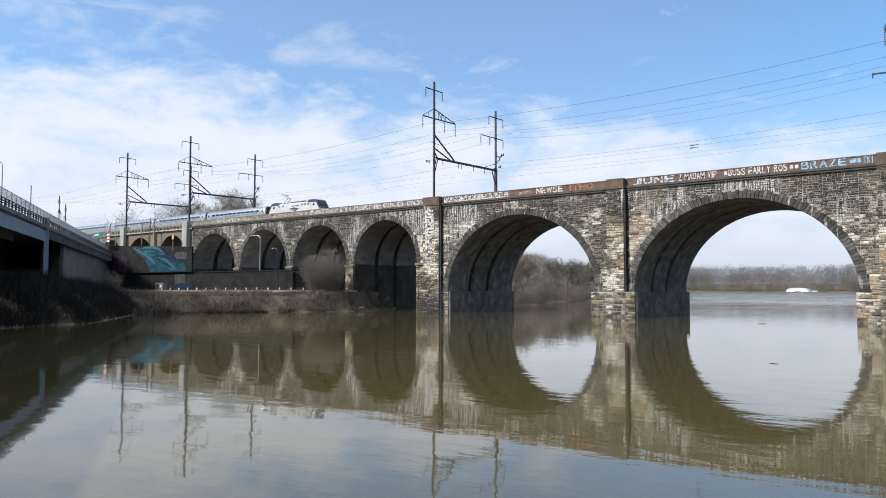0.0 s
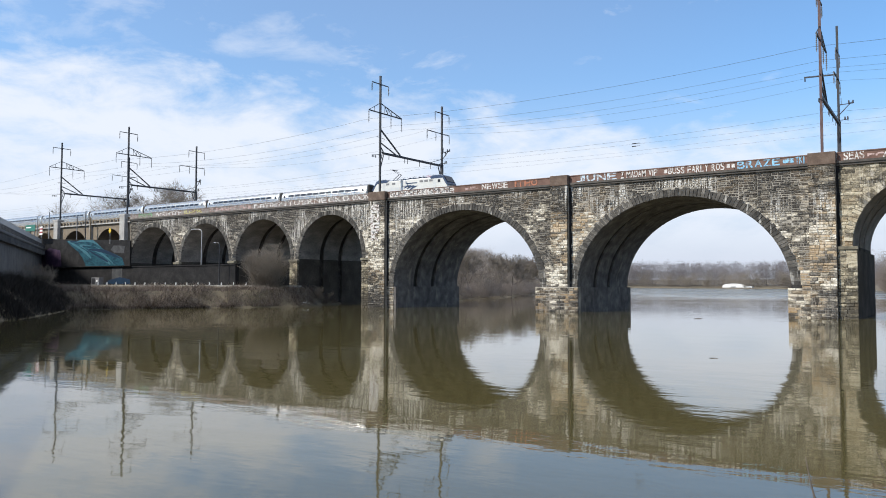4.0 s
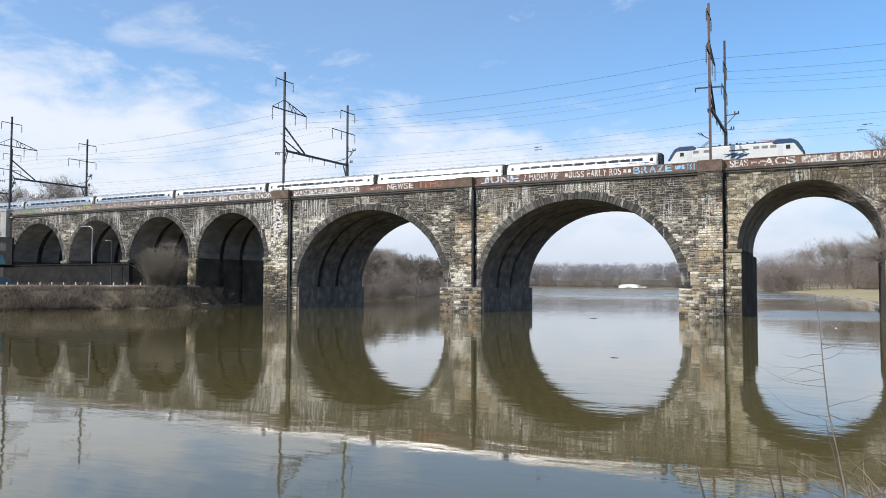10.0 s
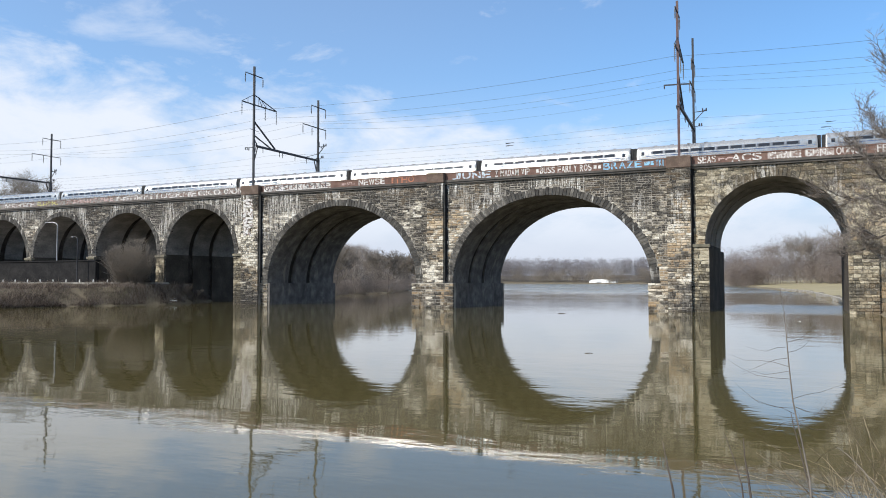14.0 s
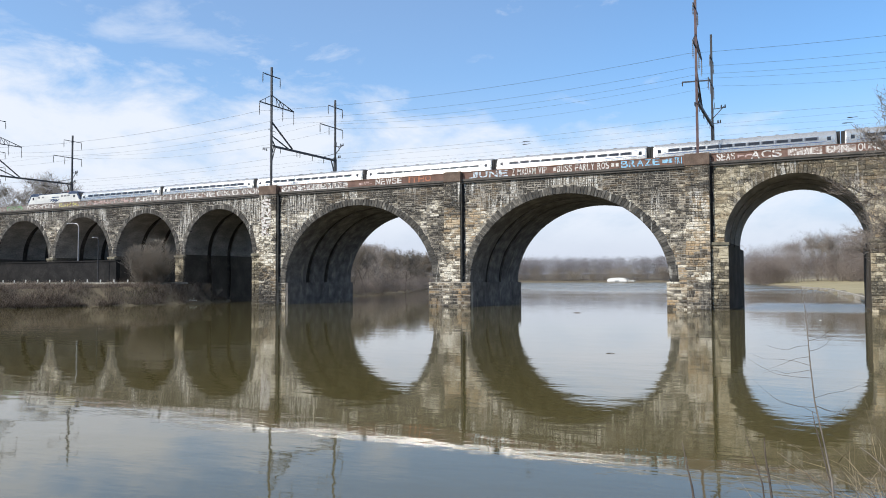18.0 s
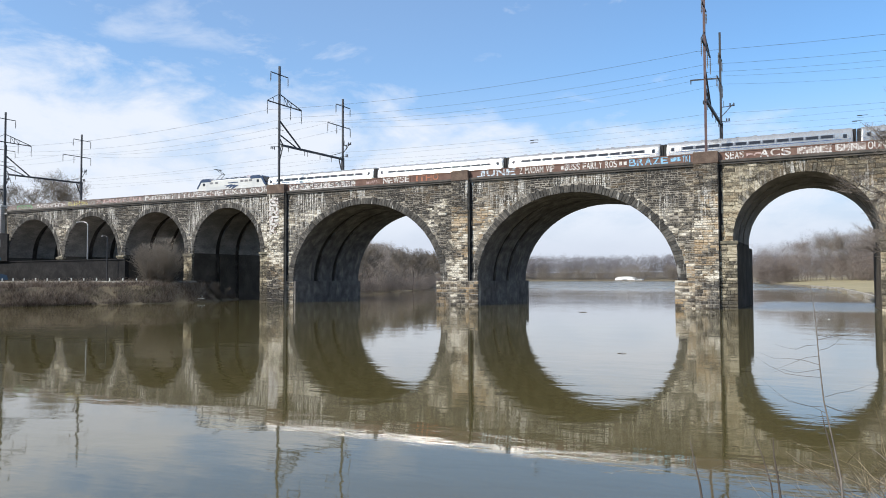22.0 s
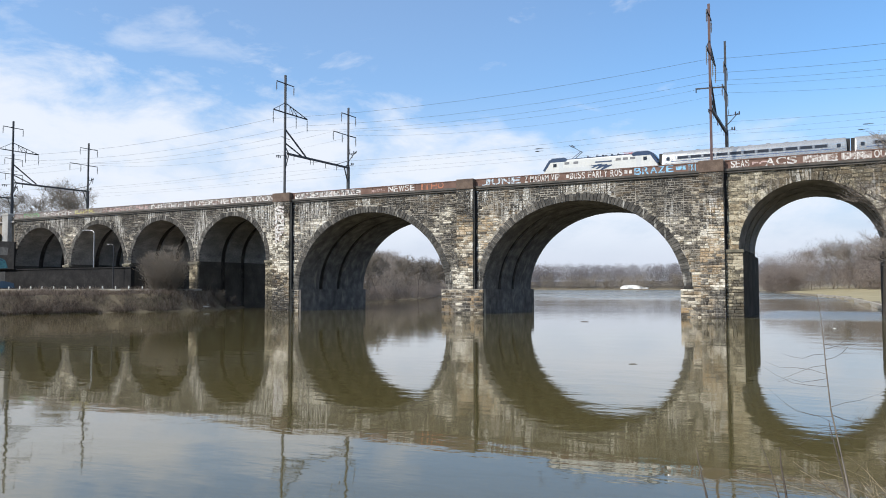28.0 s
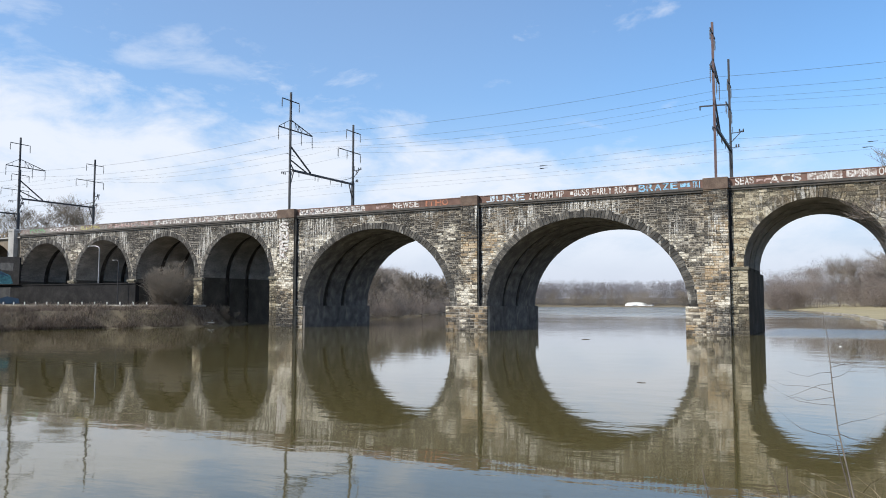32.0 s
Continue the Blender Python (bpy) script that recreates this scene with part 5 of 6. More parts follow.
def crowns(name, label, spots, material, n, w, seed):
    """Rounded leafless crowns of short fine twigs on thin trunks."""
    rnd = random.Random(seed)
    b = Build()
    for x, y, hgt, wid in spots:
        z = max(0.2, land_height(x, y))
        wid, tall, cz = max(wid, hgt * rnd.uniform(0.3, 0.5)), hgt * 0.5, z + hgt * 0.46
        b.tube((x, y, z - 0.3), (x, y, z + hgt * 0.35), max(0.09, hgt * 0.006), 0.04, n=3, caps=False)
        lobes = [(rnd.gauss(0, 0.36), rnd.gauss(0, 0.36), rnd.uniform(-0.62, 0.5), rnd.uniform(0.4, 0.6)) for _ in range(9)]
        for k in range(n):
            lx, ly, lz, lr = lobes[k % 9]
            d = Vector((rnd.gauss(0, 1), rnd.gauss(0, 1), rnd.gauss(0.2, 1))).normalized()
            q = lr * rnd.random() ** 0.3
            px, py, pz = x + wid * (lx + d.x * q), y + wid * (ly + d.y * q), cz + tall * (lz + d.z * q)
            ln = w * rnd.uniform(1.0, 2.6)
            t = rnd.uniform(0, math.pi)
            ox, oy = math.cos(t) * w * 0.5, math.sin(t) * w * 0.5
            ex, ey, ez = d.x + rnd.gauss(0, 0.5), d.y + rnd.gauss(0, 0.5), d.z + rnd.gauss(0.15, 0.5)
            b.add([(px - ox, py - oy, pz), (px + ox, py + oy, pz), (px + ex * ln, py + ey * ln, pz + ez * ln)], [(0, 1, 2)])
    ob = new(name, b.mesh(name))
    ob.data.materials.append(material)
    return tagged(ob, label, "woods", kind="stuff")


def skyline(table, az):
    """Height of a wooded skyline, in degrees over the eye, towards a heading."""
    if az <= table[0][0]:
        return table[0][1]
    for (a, u), (c, w) in zip(table, table[1:]):
        if az <= c:
            return u + (w - u) * (az - a) / (c - a)
    return table[-1][1]


def tree_height(x, y, table, share):
    az = math.degrees(math.atan2(x - EYE.x, y - EYE.y))
    d = math.hypot(x - EYE.x, y - EYE.y)
    return max(3.0, (EYE.z + d * math.tan(radians(skyline(table, az))) - max(0.2, land_height(x, y))) * share)


rnd = random.Random(11)
FAR_LINE = [(-60, 1.9), (-21, 1.9), (-16, 1.85), (-11, 1.9), (0, 1.85)]
near_row, back_row = [], []
for k in range(560):
    x = rnd.uniform(-620, 150)
    d = rnd.random()
    edge = (FAR - 0.25 * (x + 300) if x < -174 else 836.0) + 6 if x < -60 else 800
    y = edge + 6 + 120 * d
    share = rnd.uniform(0.38, 0.68) if d < 0.25 else rnd.uniform(0.9, 1.0)
    (near_row if d < 0.25 else back_row).append((x, y, tree_height(x, y, FAR_LINE, share), rnd.uniform(5.5, 9)))
crowns("shore_woods", "pale bare trees along the far shore", near_row, M_FARPALE, 900, 0.45, 1)
crowns("far_woods", "grey-brown bare woods rising behind the far shore", back_row, M_FARWOOD, 900, 0.52, 5)
PARK_LINE = [(-9, 2.1), (-6.5, 2.6), (-5.1, 3.0), (-4.2, 2.8), (-2.3, 3.4), (-0.6, 3.6), (1.6, 3.7), (6, 3.7)]
spots = []
for k in range(230):
    y = rnd.uniform(190, 560)
    d = rnd.random()
    x = along(EAST, y) + 24 + 0.06 * (560 - y) + 110 * d - 30 * (y > 420)
    lump = 0.92 + 0.35 * noise.noise((x * 0.03, y * 0.03, 7.0))
    spots.append((x, y, tree_height(x, y, PARK_LINE, min(1.0, lump * rnd.uniform(0.9, 1.0))), rnd.uniform(4.5, 9)))
for k in range(110):
    y = rnd.uniform(200, 560)
    x = along(EAST, y) + 20 + 0.06 * (560 - y) + 14 * rnd.random() - 30 * (y > 420)
    spots.append((x, y, tree_height(x, y, PARK_LINE, rnd.uniform(0.35, 0.65)), rnd.uniform(4, 7)))
crowns("park_woods", "rounded bare brown trees behind the park lawn", spots, M_TWIG_RED, 2500, 0.26, 2)
THICKET_LINE = [(-40, 3.3), (-35, 3.25), (-33, 3.1), (-31.2, 2.85), (-29, 2.35), (-27.8, 1.8), (-20, 1.3)]
spots = []
for k in range(260):
    y = rnd.uniform(50, 320)
    d = rnd.random()
    x = along(WEST, y) - 1 - 36 * d
    spots.append((x, y, tree_height(x, y, THICKET_LINE, rnd.uniform(0.4, 0.65) + 0.4 * d), rnd.uniform(2.5, 5)))
edge_spots = []
for k in range(130):
    y = rnd.uniform(20, 320)
    edge_spots.append((along(WEST, y) + rnd.uniform(-2, 1.5), y, rnd.uniform(2.5, 5.5), rnd.uniform(2, 3.5)))
woods("shore_thicket", "tangled bare thicket on the shore behind the arches", spots, M_TWIG, 560, 0.13, 3, drop=0.2, thick=0.012)
woods("shore_brush", "pale reddish bare brush at the edge of the thicket", edge_spots, M_TWIG_RED, 600, 0.09, 4, drop=0.25, thick=0.01)


def weeds(name, label, seed, n, area, hmin, hmax, w, material, zmax=99.0):
    rnd = random.Random(seed)
    b = Build()
    for _ in range(n):
        x, y = area(rnd)
        z = land_height(x, y)
        if z < -0.05 or z > zmax:
            continue
        h = rnd.uniform(hmin, hmax) * (0.3 + 1.9 * max(0, 0.42 + noise.noise((x * 0.3, y * 0.3, 1.5))))
        dx, dy, t = rnd.gauss(0, 0.6) * h, rnd.gauss(0, 0.6) * h, rnd.uniform(0, math.pi)
        ox, oy = math.cos(t) * w / 2, math.sin(t) * w / 2
        b.add([(x - ox, y - oy, z - 0.1), (x + ox, y + oy, z - 0.1), (x + dx, y + dy, z + h)], [(0, 1, 2)])
    ob = new(name, b.mesh(name))
    ob.data.materials.append(material)
    return tagged(ob, label, "weeds", kind="stuff")


def west_bank(r):
    y = r.uniform(-48, 12)
    return along(WEST, y) - r.uniform(0, 1) ** 2.2 * 45, min(y, -6) if r.random() < 0.55 else y


def shrub(name, label, hgt, width, stems, seed, wood=None):
    """A leafless shrub: many stems from one foot, each with thin twigs."""
    ob = thing(name, label, "shrub")
    r = random.Random(seed)
    b, tw = Build(), Build()
    for k in range(stems):
        a = r.uniform(0, 2 * math.pi)
        q = r.uniform(0.1, 1)
        d = Vector((math.cos(a) * q * 0.6 * width / hgt, math.sin(a) * q * 0.6 * width / hgt, 1)).normalized()
        grow(b, tw, Vector((math.cos(a) * q * width * 0.45, math.sin(a) * q * width * 0.45, -0.3)), d, hgt * r.uniform(0.25, 0.6), 0.05, 3, r, 0.6, 0.016, (3, 4))
    k = hgt / max(v[2] for v in b.v + tw.v)
    b.v, tw.v = [tuple(c * k for c in v) for v in b.v], [tuple(c * k for c in v) for v in tw.v]
    if stems >= 18:
        scrub(tw, 0, 0, 0.4, hgt, width * 1.25, 2200, r, 0.03, 0.13)
    part("stem", b, M_BARK, ob)["kind"] = "stuff"
    part("crown", tw, wood or M_TWIG, ob)["kind"] = "stuff"
    return ob


weeds("bank_weeds", "dry brown weeds and brambles on the bank", 21, 66000, west_bank, 0.3, 0.9, 0.06, M_REED, 3.6)

weeds("bank_bramble", "pale reddish brambles among the bank weeds", 24, 12000, west_bank, 0.3, 0.9, 0.045, M_TWIG_RED, 3.4)


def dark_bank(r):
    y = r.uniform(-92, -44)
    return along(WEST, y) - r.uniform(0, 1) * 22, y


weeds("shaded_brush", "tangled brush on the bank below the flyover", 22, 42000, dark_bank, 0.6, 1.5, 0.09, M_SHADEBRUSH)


# ---- painted letters on the parapet ----
CELL = {"I": 0.5, "M": 1.25, "W": 1.25, " ": 0.6}


def glyph(ch, x0, x1, z0, z1, material, y, offset):
    cu = bpy.data.curves.new("lettering", "FONT")
    cu.body, cu.extrude, cu.offset = ch, 0.012, offset
    tmp = new("lettering_source", cu)
    bpy.context.view_layer.update()
    me = bpy.data.meshes.new_from_object(tmp.evaluated_get(bpy.context.evaluated_depsgraph_get()))
    bpy.data.objects.remove(tmp)
    co = np.zeros(len(me.vertices) * 3)
    me.vertices.foreach_get("co", co)
    co = co.reshape(-1, 3)
    lo, hi = co.min(0), co.max(0)
    if ch == "I":
        x0, x1 = x0 + (x1 - x0) * 0.2, x1 - (x1 - x0) * 0.2
    outc = np.stack([x0 + (co[:, 0] - lo[0]) / (hi[0] - lo[0]) * (x1 - x0), y - co[:, 2], z0 + (co[:, 1] - lo[1]) / (hi[1] - lo[1]) * (z1 - z0)], 1)
    me.vertices.foreach_set("co", outc.ravel())
    me.update()
    part("painted_letter", me, material, viaduct, "spray-painted letter")


def lettering(word, x0, x1, z0, z1, material, y=-0.2, offset=0.02):
    """A painted word: blocky letters side by side between two ends and two heights."""
    r = random.Random(len(word) * 31 + int(x0 * 10))
    unit = (x1 - x0) / sum(CELL.get(c, 1.0) for c in word)
    x = x0
    for c in word:
        w = CELL.get(c, 1.0) * unit
        if c != " ":
            glyph(c, x + 0.06 * w, x + 0.94 * w, z0 + r.uniform(-0.04, 0.04), z1 + r.uniform(-0.05, 0.02), material, y, offset)
        x += w


def scrawl(x0, x1, z0, z1, material, seed, y=-0.2):
    """Unreadable writing: upright and level bars of its size and colour."""
    r = random.Random(seed)
    x, n = x0, 0
    while x < x1 - 0.3:
        w = r.uniform(0.7, 1.3)
        t = r.uniform(0.16, 0.26)
        part("painted_bar", Build().box(x, x + t, y - 0.012, y + 0.012, z0, z1 - r.uniform(0, 0.2)), material, viaduct)
        for k in range(r.randint(1, 2)):
            z = z0 + (z1 - z0) * r.uniform(0.05, 0.8)
            part("painted_bar", Build().box(x + t + 0.01, x + w * 0.85, y - 0.012, y + 0.012, z, z + t), material, viaduct)
        x += w


def block(x0, x1, z0, z1, material, label="", y=-0.19):
    part("painted_patch", Build().box(x0, x1, y - 0.012, y + 0.012, z0, z1), material, viaduct, label)


M_DARKPAINT = paint("dark_spray_paint", [(0.03, 0.03, 0.035), (0.07, 0.065, 0.07)])
M_ICE = paint("ice_blue_paint", [(0.4, 0.5, 0.58), (0.55, 0.63, 0.68)])
ZL, ZH = LEDGE + 0.33, TOP - 0.02
lettering("NEWSE", -71.68, -66.16, ZL + 0.05, ZH, M_WHITEWASH)
lettering("ITHO", -65.01, -60.32, ZL + 0.05, ZH, M_ORANGE)
lettering("JUNE", -53.29, -46.07, ZL + 0.02, ZH, M_ICE)
lettering("Z MADAM VIP", -45.49, -39.46, ZL + 0.05, ZH, M_WHITEWASH)
lettering("BUSS EARLY ROS", -37.82, -29.39, ZL + 0.05, ZH, M_WHITEWASH)
lettering("BRAZE", -27.65, -21.74, ZL + 0.05, ZH, M_PALEBLUE)
lettering("TKI", -19.8, -18.55, ZL + 0.05, ZH, M_PALEBLUE)
block(-92.80, -77.63, ZL, ZH + 0.02, M_WHITEWASH)
lettering("GUNKSEKK SMUNE", -92.60, -77.83, ZL + 0.18, ZH - 0.12, M_DARKPAINT, y=-0.215, offset=0.0)
lettering("ITUERNECKO", -122.51, -103.41, ZL + 0.05, ZH, M_WHITEWASH)
lettering("ONDNE", -102.65, -96.88, ZL + 0.05, ZH, M_WHITEWASH)
lettering("SEAS", -13.8, -11.23, ZL + 0.05, ZH, M_WHITEWASH)
lettering("ACS", -9.24, -5.07, ZL + 0.05, ZH, M_WHITEWASH)
lettering("BUNK", 0.42, 3.80, ZL + 0.05, ZH, M_WHITEWASH)
lettering("OUNCE", 4.11, 7.72, ZL + 0.05, ZH, M_WHITEWASH)
lettering("FE", 8.90, 10.19, ZL + 0.05, ZH, M_WHITEWASH)
M_SMEAR = paint("smeared_pale_paint", [(0.26, 0.2, 0.18), (0.4, 0.35, 0.32), (0.5, 0.46, 0.43)])
block(-4.4, -0.2, ZL + 0.12, ZH - 0.15, M_SMEAR, "smeared pale paint", y=-0.185)
block(0.3, 3.9, ZL + 0.1, ZH - 0.05, M_SMEAR, "smeared pale paint", y=-0.185)
lettering("WHALE", -4.26, -0.04, ZL + 0.05, ZH, M_WHITEWASH)
for n, (x0, x1, lo, hi, m) in enumerate(((-136.98, -132.87, 0.1, 0.05, M_PINK), (-132.13, -123.2, 0.1, 0.05, M_WHITEWASH), (-176.3, -169.8, 0.1, 0.05, M_GREENP),
                                         (-168.7, -158.3, 0.1, 0.1, M_WHITEWASH), (-157.3, -150.4, 0.1, 0.05, M_YELLOW), (-147.5, -138.2, 0.1, 0.1, M_PINK), (-10.92, -9.6, 0.3, 0.4, M_PINK), (-75.2, -72.4, 0.2, 0.3, M_PINK))):
    scrawl(x0, x1, ZL + lo, ZH - hi, m, 300 + n)
block(-21.4, -20.0, ZL + 0.3, ZH - 0.25, M_PALEBLUE)
for x in (-38.4, -29.1, -28.4):
    block(x, x + 0.45, ZL + 0.3, ZH - 0.3, M_WHITEWASH)

# white tag on the first pilaster
trnd = random.Random(77)
for k in range(4):
    lettering("KENS"[k], -97.3 + trnd.uniform(0, 0.2), -94.8 + trnd.uniform(0, 0.25), 13.1 + 1.8 * k, 14.85 + 1.8 * k, M_WHITEWASH, y=-0.95, offset=0.05)


# pale squared piers beside the small arches
def ashlar_pier(x0, x1, z1=9.3):
    b = Build()
    lay_courses(lambda z: [(x0, x1)], -0.7, z1, -0.35, lambda *a: stone(b, *a, 0.008), random.Random(int(x0 * 10)), 0.38, 0.58, 0.5, 1.2)
    p = part("pier_facing", b, M_PIER, viaduct, "pale squared pier stone")
    p["kind"] = "stuff"
    part("impost", Build().box(x0 - 0.12, x1 + 0.12, -0.55, 0.3, z1, z1 + 0.45), M_ASHLAR, viaduct, "pale impost block", bevel=0.05)


for x0, x1 in ((-99.95, -97.75), (-14.7, -12.35), (5.28, 8.9), (-120.4, -118.0), (-140.6, -138.4), (-161.0, -158.7)):
    ashlar_pier(x0, x1)

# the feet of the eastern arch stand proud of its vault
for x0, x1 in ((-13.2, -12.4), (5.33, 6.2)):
    part("pier_foot", Build().box(x0, x1, 0.04, WIDTH + 0.1, -1.5, 9.25), M_JAMB, viaduct, "dark pier foot")

# ---- shrubs by the arches ----
for x, y, z, hgt, wid, stems, seed in ((-116.8, -8.6, 1.6, 11.8, 2.2, 34, 31), (-121.6, -8.0, 2.6, 9.6, 2.0, 24, 32), (-119.4, -9.4, 2.2, 7.5, 2.0, 18, 37), (-114.6, 4.0, 0.3, 4.2, 3.0, 6, 33), (-168, -30, 3.0, 6.0, 3.5, 9, 34), (-158, -33, 2.9, 4.5, 3.0, 8, 35), (-176, -24, 3.1, 6.5, 3.5, 9, 36)):
    shrub("bare_shrub", "grey leafless shrub growing on the bank", hgt, wid, stems, seed, M_FARPALE).matrix_basis = pose(x, y, z)
for k in range(9):
    az, el = ((-59.0, 6.2), (-58.2, 6.6), (-57.5, 6.75), (-56.8, 6.6), (-56.1, 6.3), (-55.4, 6.9), (-54.8, 7.35), (-54.2, 7.2), (-53.6, 6.7))[k]
    dist = 335 - 9 * (k % 3)
    x, y = dist * math.sin(radians(az)), EYE.y + dist * math.cos(radians(az))
    t = bare_tree("bare_tree", "tall leafless tree on the rise behind the viaduct", EYE.z + dist * math.tan(radians(el)) - land_height(x, y), 0.3, 50 + k, 4, 0.75, 0.026, wood=M_FARPALE, kids=(3, 4), twigs=M_FARPALE)
    t.matrix_basis = pose(x, y, land_height(x, y))

rnd = random.Random(73)
for k in range(18):
    y = 62 + 13 * k
    x = along(WEST, y) - rnd.uniform(0, 4)
    t = bare_tree("bare_tree", "pale branching leafless tree in the shore thicket", tree_height(x, y, THICKET_LINE, rnd.uniform(0.85, 1.0)), 0.2, 130 + k, 4, 0.8, 0.03, lean=(rnd.uniform(-0.4, 0.4), 0), wood=(M_BARK, M_FARPALE, M_STEM)[k % 3], kids=(3, 4), twigs=(M_BARK, M_FARPALE, M_BARK)[k % 3])
    t.matrix_basis = pose(x, y, max(0.1, land_height(x, y)))
for k in range(9):
    y = 210 + 30 * k
    x = along(EAST, y) + 20 + 0.06 * (560 - y) + rnd.uniform(0, 6)
    t = bare_tree("bare_tree", "grey leafless tree at the edge of the park lawn", tree_height(x, y, PARK_LINE, rnd.uniform(0.75, 0.98)), 0.24, 150 + k, 4, 0.8, 0.035, wood=M_FARPALE, kids=(3, 4))
    t.matrix_basis = pose(x, y, land_height(x, y))

# ---- near shore: tree, saplings, brush ----
def toward(az, el, d):
    return EYE + heading(az, el) * d


def shore_tree():
    """A leafless tree that reaches over the water with long crooked limbs."""
    ob = thing("bare_tree", "leafless tree reaching crooked limbs over the near shore", "tree")
    r = random.Random(63)
    foot = toward(8.0, 0, 72)
    part("trunk", Build().rod([Vector((foot.x, foot.y, -0.3)), toward(7.7, 0.8, 72), toward(7.6, 3.5, 72), toward(7.6, 7.0, 72), toward(7.2, 11.5, 72)], 0.34, 0.1, 8), M_BARK, ob)
    tw = Build()
    for line, thick in (([(7.0, 0.6), (5.7, 1.6), (4.6, 3.1), (3.7, 2.8), (2.9, 3.3), (2.3, 3.0)], 0.085),
                        ([(6.9, 3.6), (5.6, 4.6), (4.6, 6.2), (3.9, 6.7), (3.3, 7.9), (2.7, 8.5)], 0.08),
                        ([(6.9, 3.0), (5.6, 4.4), (4.5, 4.8), (3.4, 5.6), (2.3, 5.4), (1.3, 5.7)], 0.07),
                        ([(7.0, 0.2), (5.6, 0.6), (4.7, 1.5), (3.9, 1.4), (3.1, 2.1), (2.2, 1.8)], 0.06),
                        ([(6.9, 6.0), (5.9, 7.2), (5.0, 8.9), (4.2, 9.3), (3.7, 10.2)], 0.06),
                        ([(6.9, 4.4), (6.0, 6.8), (5.3, 9.6), (5.0, 11.8), (4.6, 13.2)], 0.06),
                        ([(6.9, 2.0), (5.9, 2.6), (5.2, 3.9), (4.3, 4.2), (3.6, 4.0)], 0.05)):
        pts = [toward(a + 0.7, e, 72 + r.uniform(-1.5, 1.5)) for a, e in line]
        part("limb", Build().rod(pts, thick * 1.7, 0.03, 6), M_BARK, ob)
        for p, q in zip(pts[1:], pts[2:] + [pts[-1] + (pts[-1] - pts[-2])]):
            for _ in range(7):
                d = ((q - p).normalized() + Vector((r.gauss(-0.1, 0.6), r.gauss(0, 0.6), r.gauss(0.2, 0.6)))).normalized()
                grow(tw, tw, p.lerp(q, r.random()), d, r.uniform(0.9, 1.8), 0.035, 2, r, 0.75, 0.013, (2, 3))
    part("crown", tw, M_TWIG, ob)["kind"] = "stuff"
    return ob


shore_tree()


def sapling(pts, r, label, twigs, seed):
    ob = thing("bare_sapling", label, "sapling")
    rnd = random.Random(seed)
    b = Build()
    n = len(pts) - 1
    b.rod(pts, r, r * 0.3)
    part("stem", b, M_BARK if twigs > 5 else M_STEM, ob)
    for k in range(twigs):
        u = rnd.uniform(0.3, 0.7) * n
        i = int(u)
        p = Vector(pts[i]).lerp(Vector(pts[i + 1]), u - i)
        s = -1 if k % 2 else 1
        d = Vector((s * rnd.uniform(0.6, 1), rnd.uniform(-0.3, 0.3), rnd.uniform(-0.35, 0.4))).normalized()
        t = Build()
        ln = rnd.uniform(0.05, 0.13)
        for m in range(4):
            q = p + d * ln
            t.tube(p, q, 0.0018 * (1 - m * 0.2), 0.0018 * (1 - (m + 1) * 0.2), n=4)
            d = (d + Vector((0, 0, rnd.gauss(0.1, 0.28)))).normalized()
            p = q
        part("twig", t, M_STEM, ob)
    return ob


for pts, r, label, twigs in (
        ([(0.23, -16.67, 6.2), (0.03, -13.22, 6.3), (-0.49, -10.4, 6.4), (-0.9, -8.22, 6.5), (-1.12, -5.6, 6.6), (-1.23, -3.7, 6.7), (-1.34, -2.17, 6.8), (-1.56, -0.63, 6.9)], 0.0075, "slender leafless sapling standing in the near shallows", 16),
        ([(-8.47, -17.7, 7.0), (-8.92, -14.45, 7.07), (-9.28, -12.97, 7.13), (-9.54, -11.46, 7.2)], 0.012, "dark leafless stem at the water edge", 2),
        ([(-3.95, -17.21, 7.0), (-4.25, -14.04, 7.07), (-4.77, -12.25, 7.13), (-5.36, -10.61, 7.2)], 0.008, "pale leafless stem at the water edge", 3),
        ([(-3.41, -17.15, 7.0), (-3.81, -13.63, 7.07), (-4.04, -12.18, 7.13), (-4.09, -10.89, 7.2)], 0.011, "dark leafless stem at the water edge", 2),
        ([(0.2, -14.61, 6.3), (-0.67, -10.78, 6.33), (-0.92, -9.7, 6.37), (-1.05, -8.97, 6.4)], 0.006, "leaning leafless stem at the water edge", 2),
        ([(4.47, -14.03, 7.0), (3.2, -12.3, 7.13), (2.3, -11.4, 7.27), (1.7, -11.0, 7.4)], 0.007, "leaning leafless stem at the water edge", 6)):
    sapling([toward(*p) for p in pts], r, label, twigs, int(r * 10000) + twigs)


M_PALESTEM = surface("dry_pale_stems", [(0.07, 0.055, 0.04), (0.16, 0.13, 0.092), (0.3, 0.25, 0.18)], 0.9, scale=2.0, bump=0, pick="island", spec=0.2)
rnd = random.Random(91)
bb = Build()


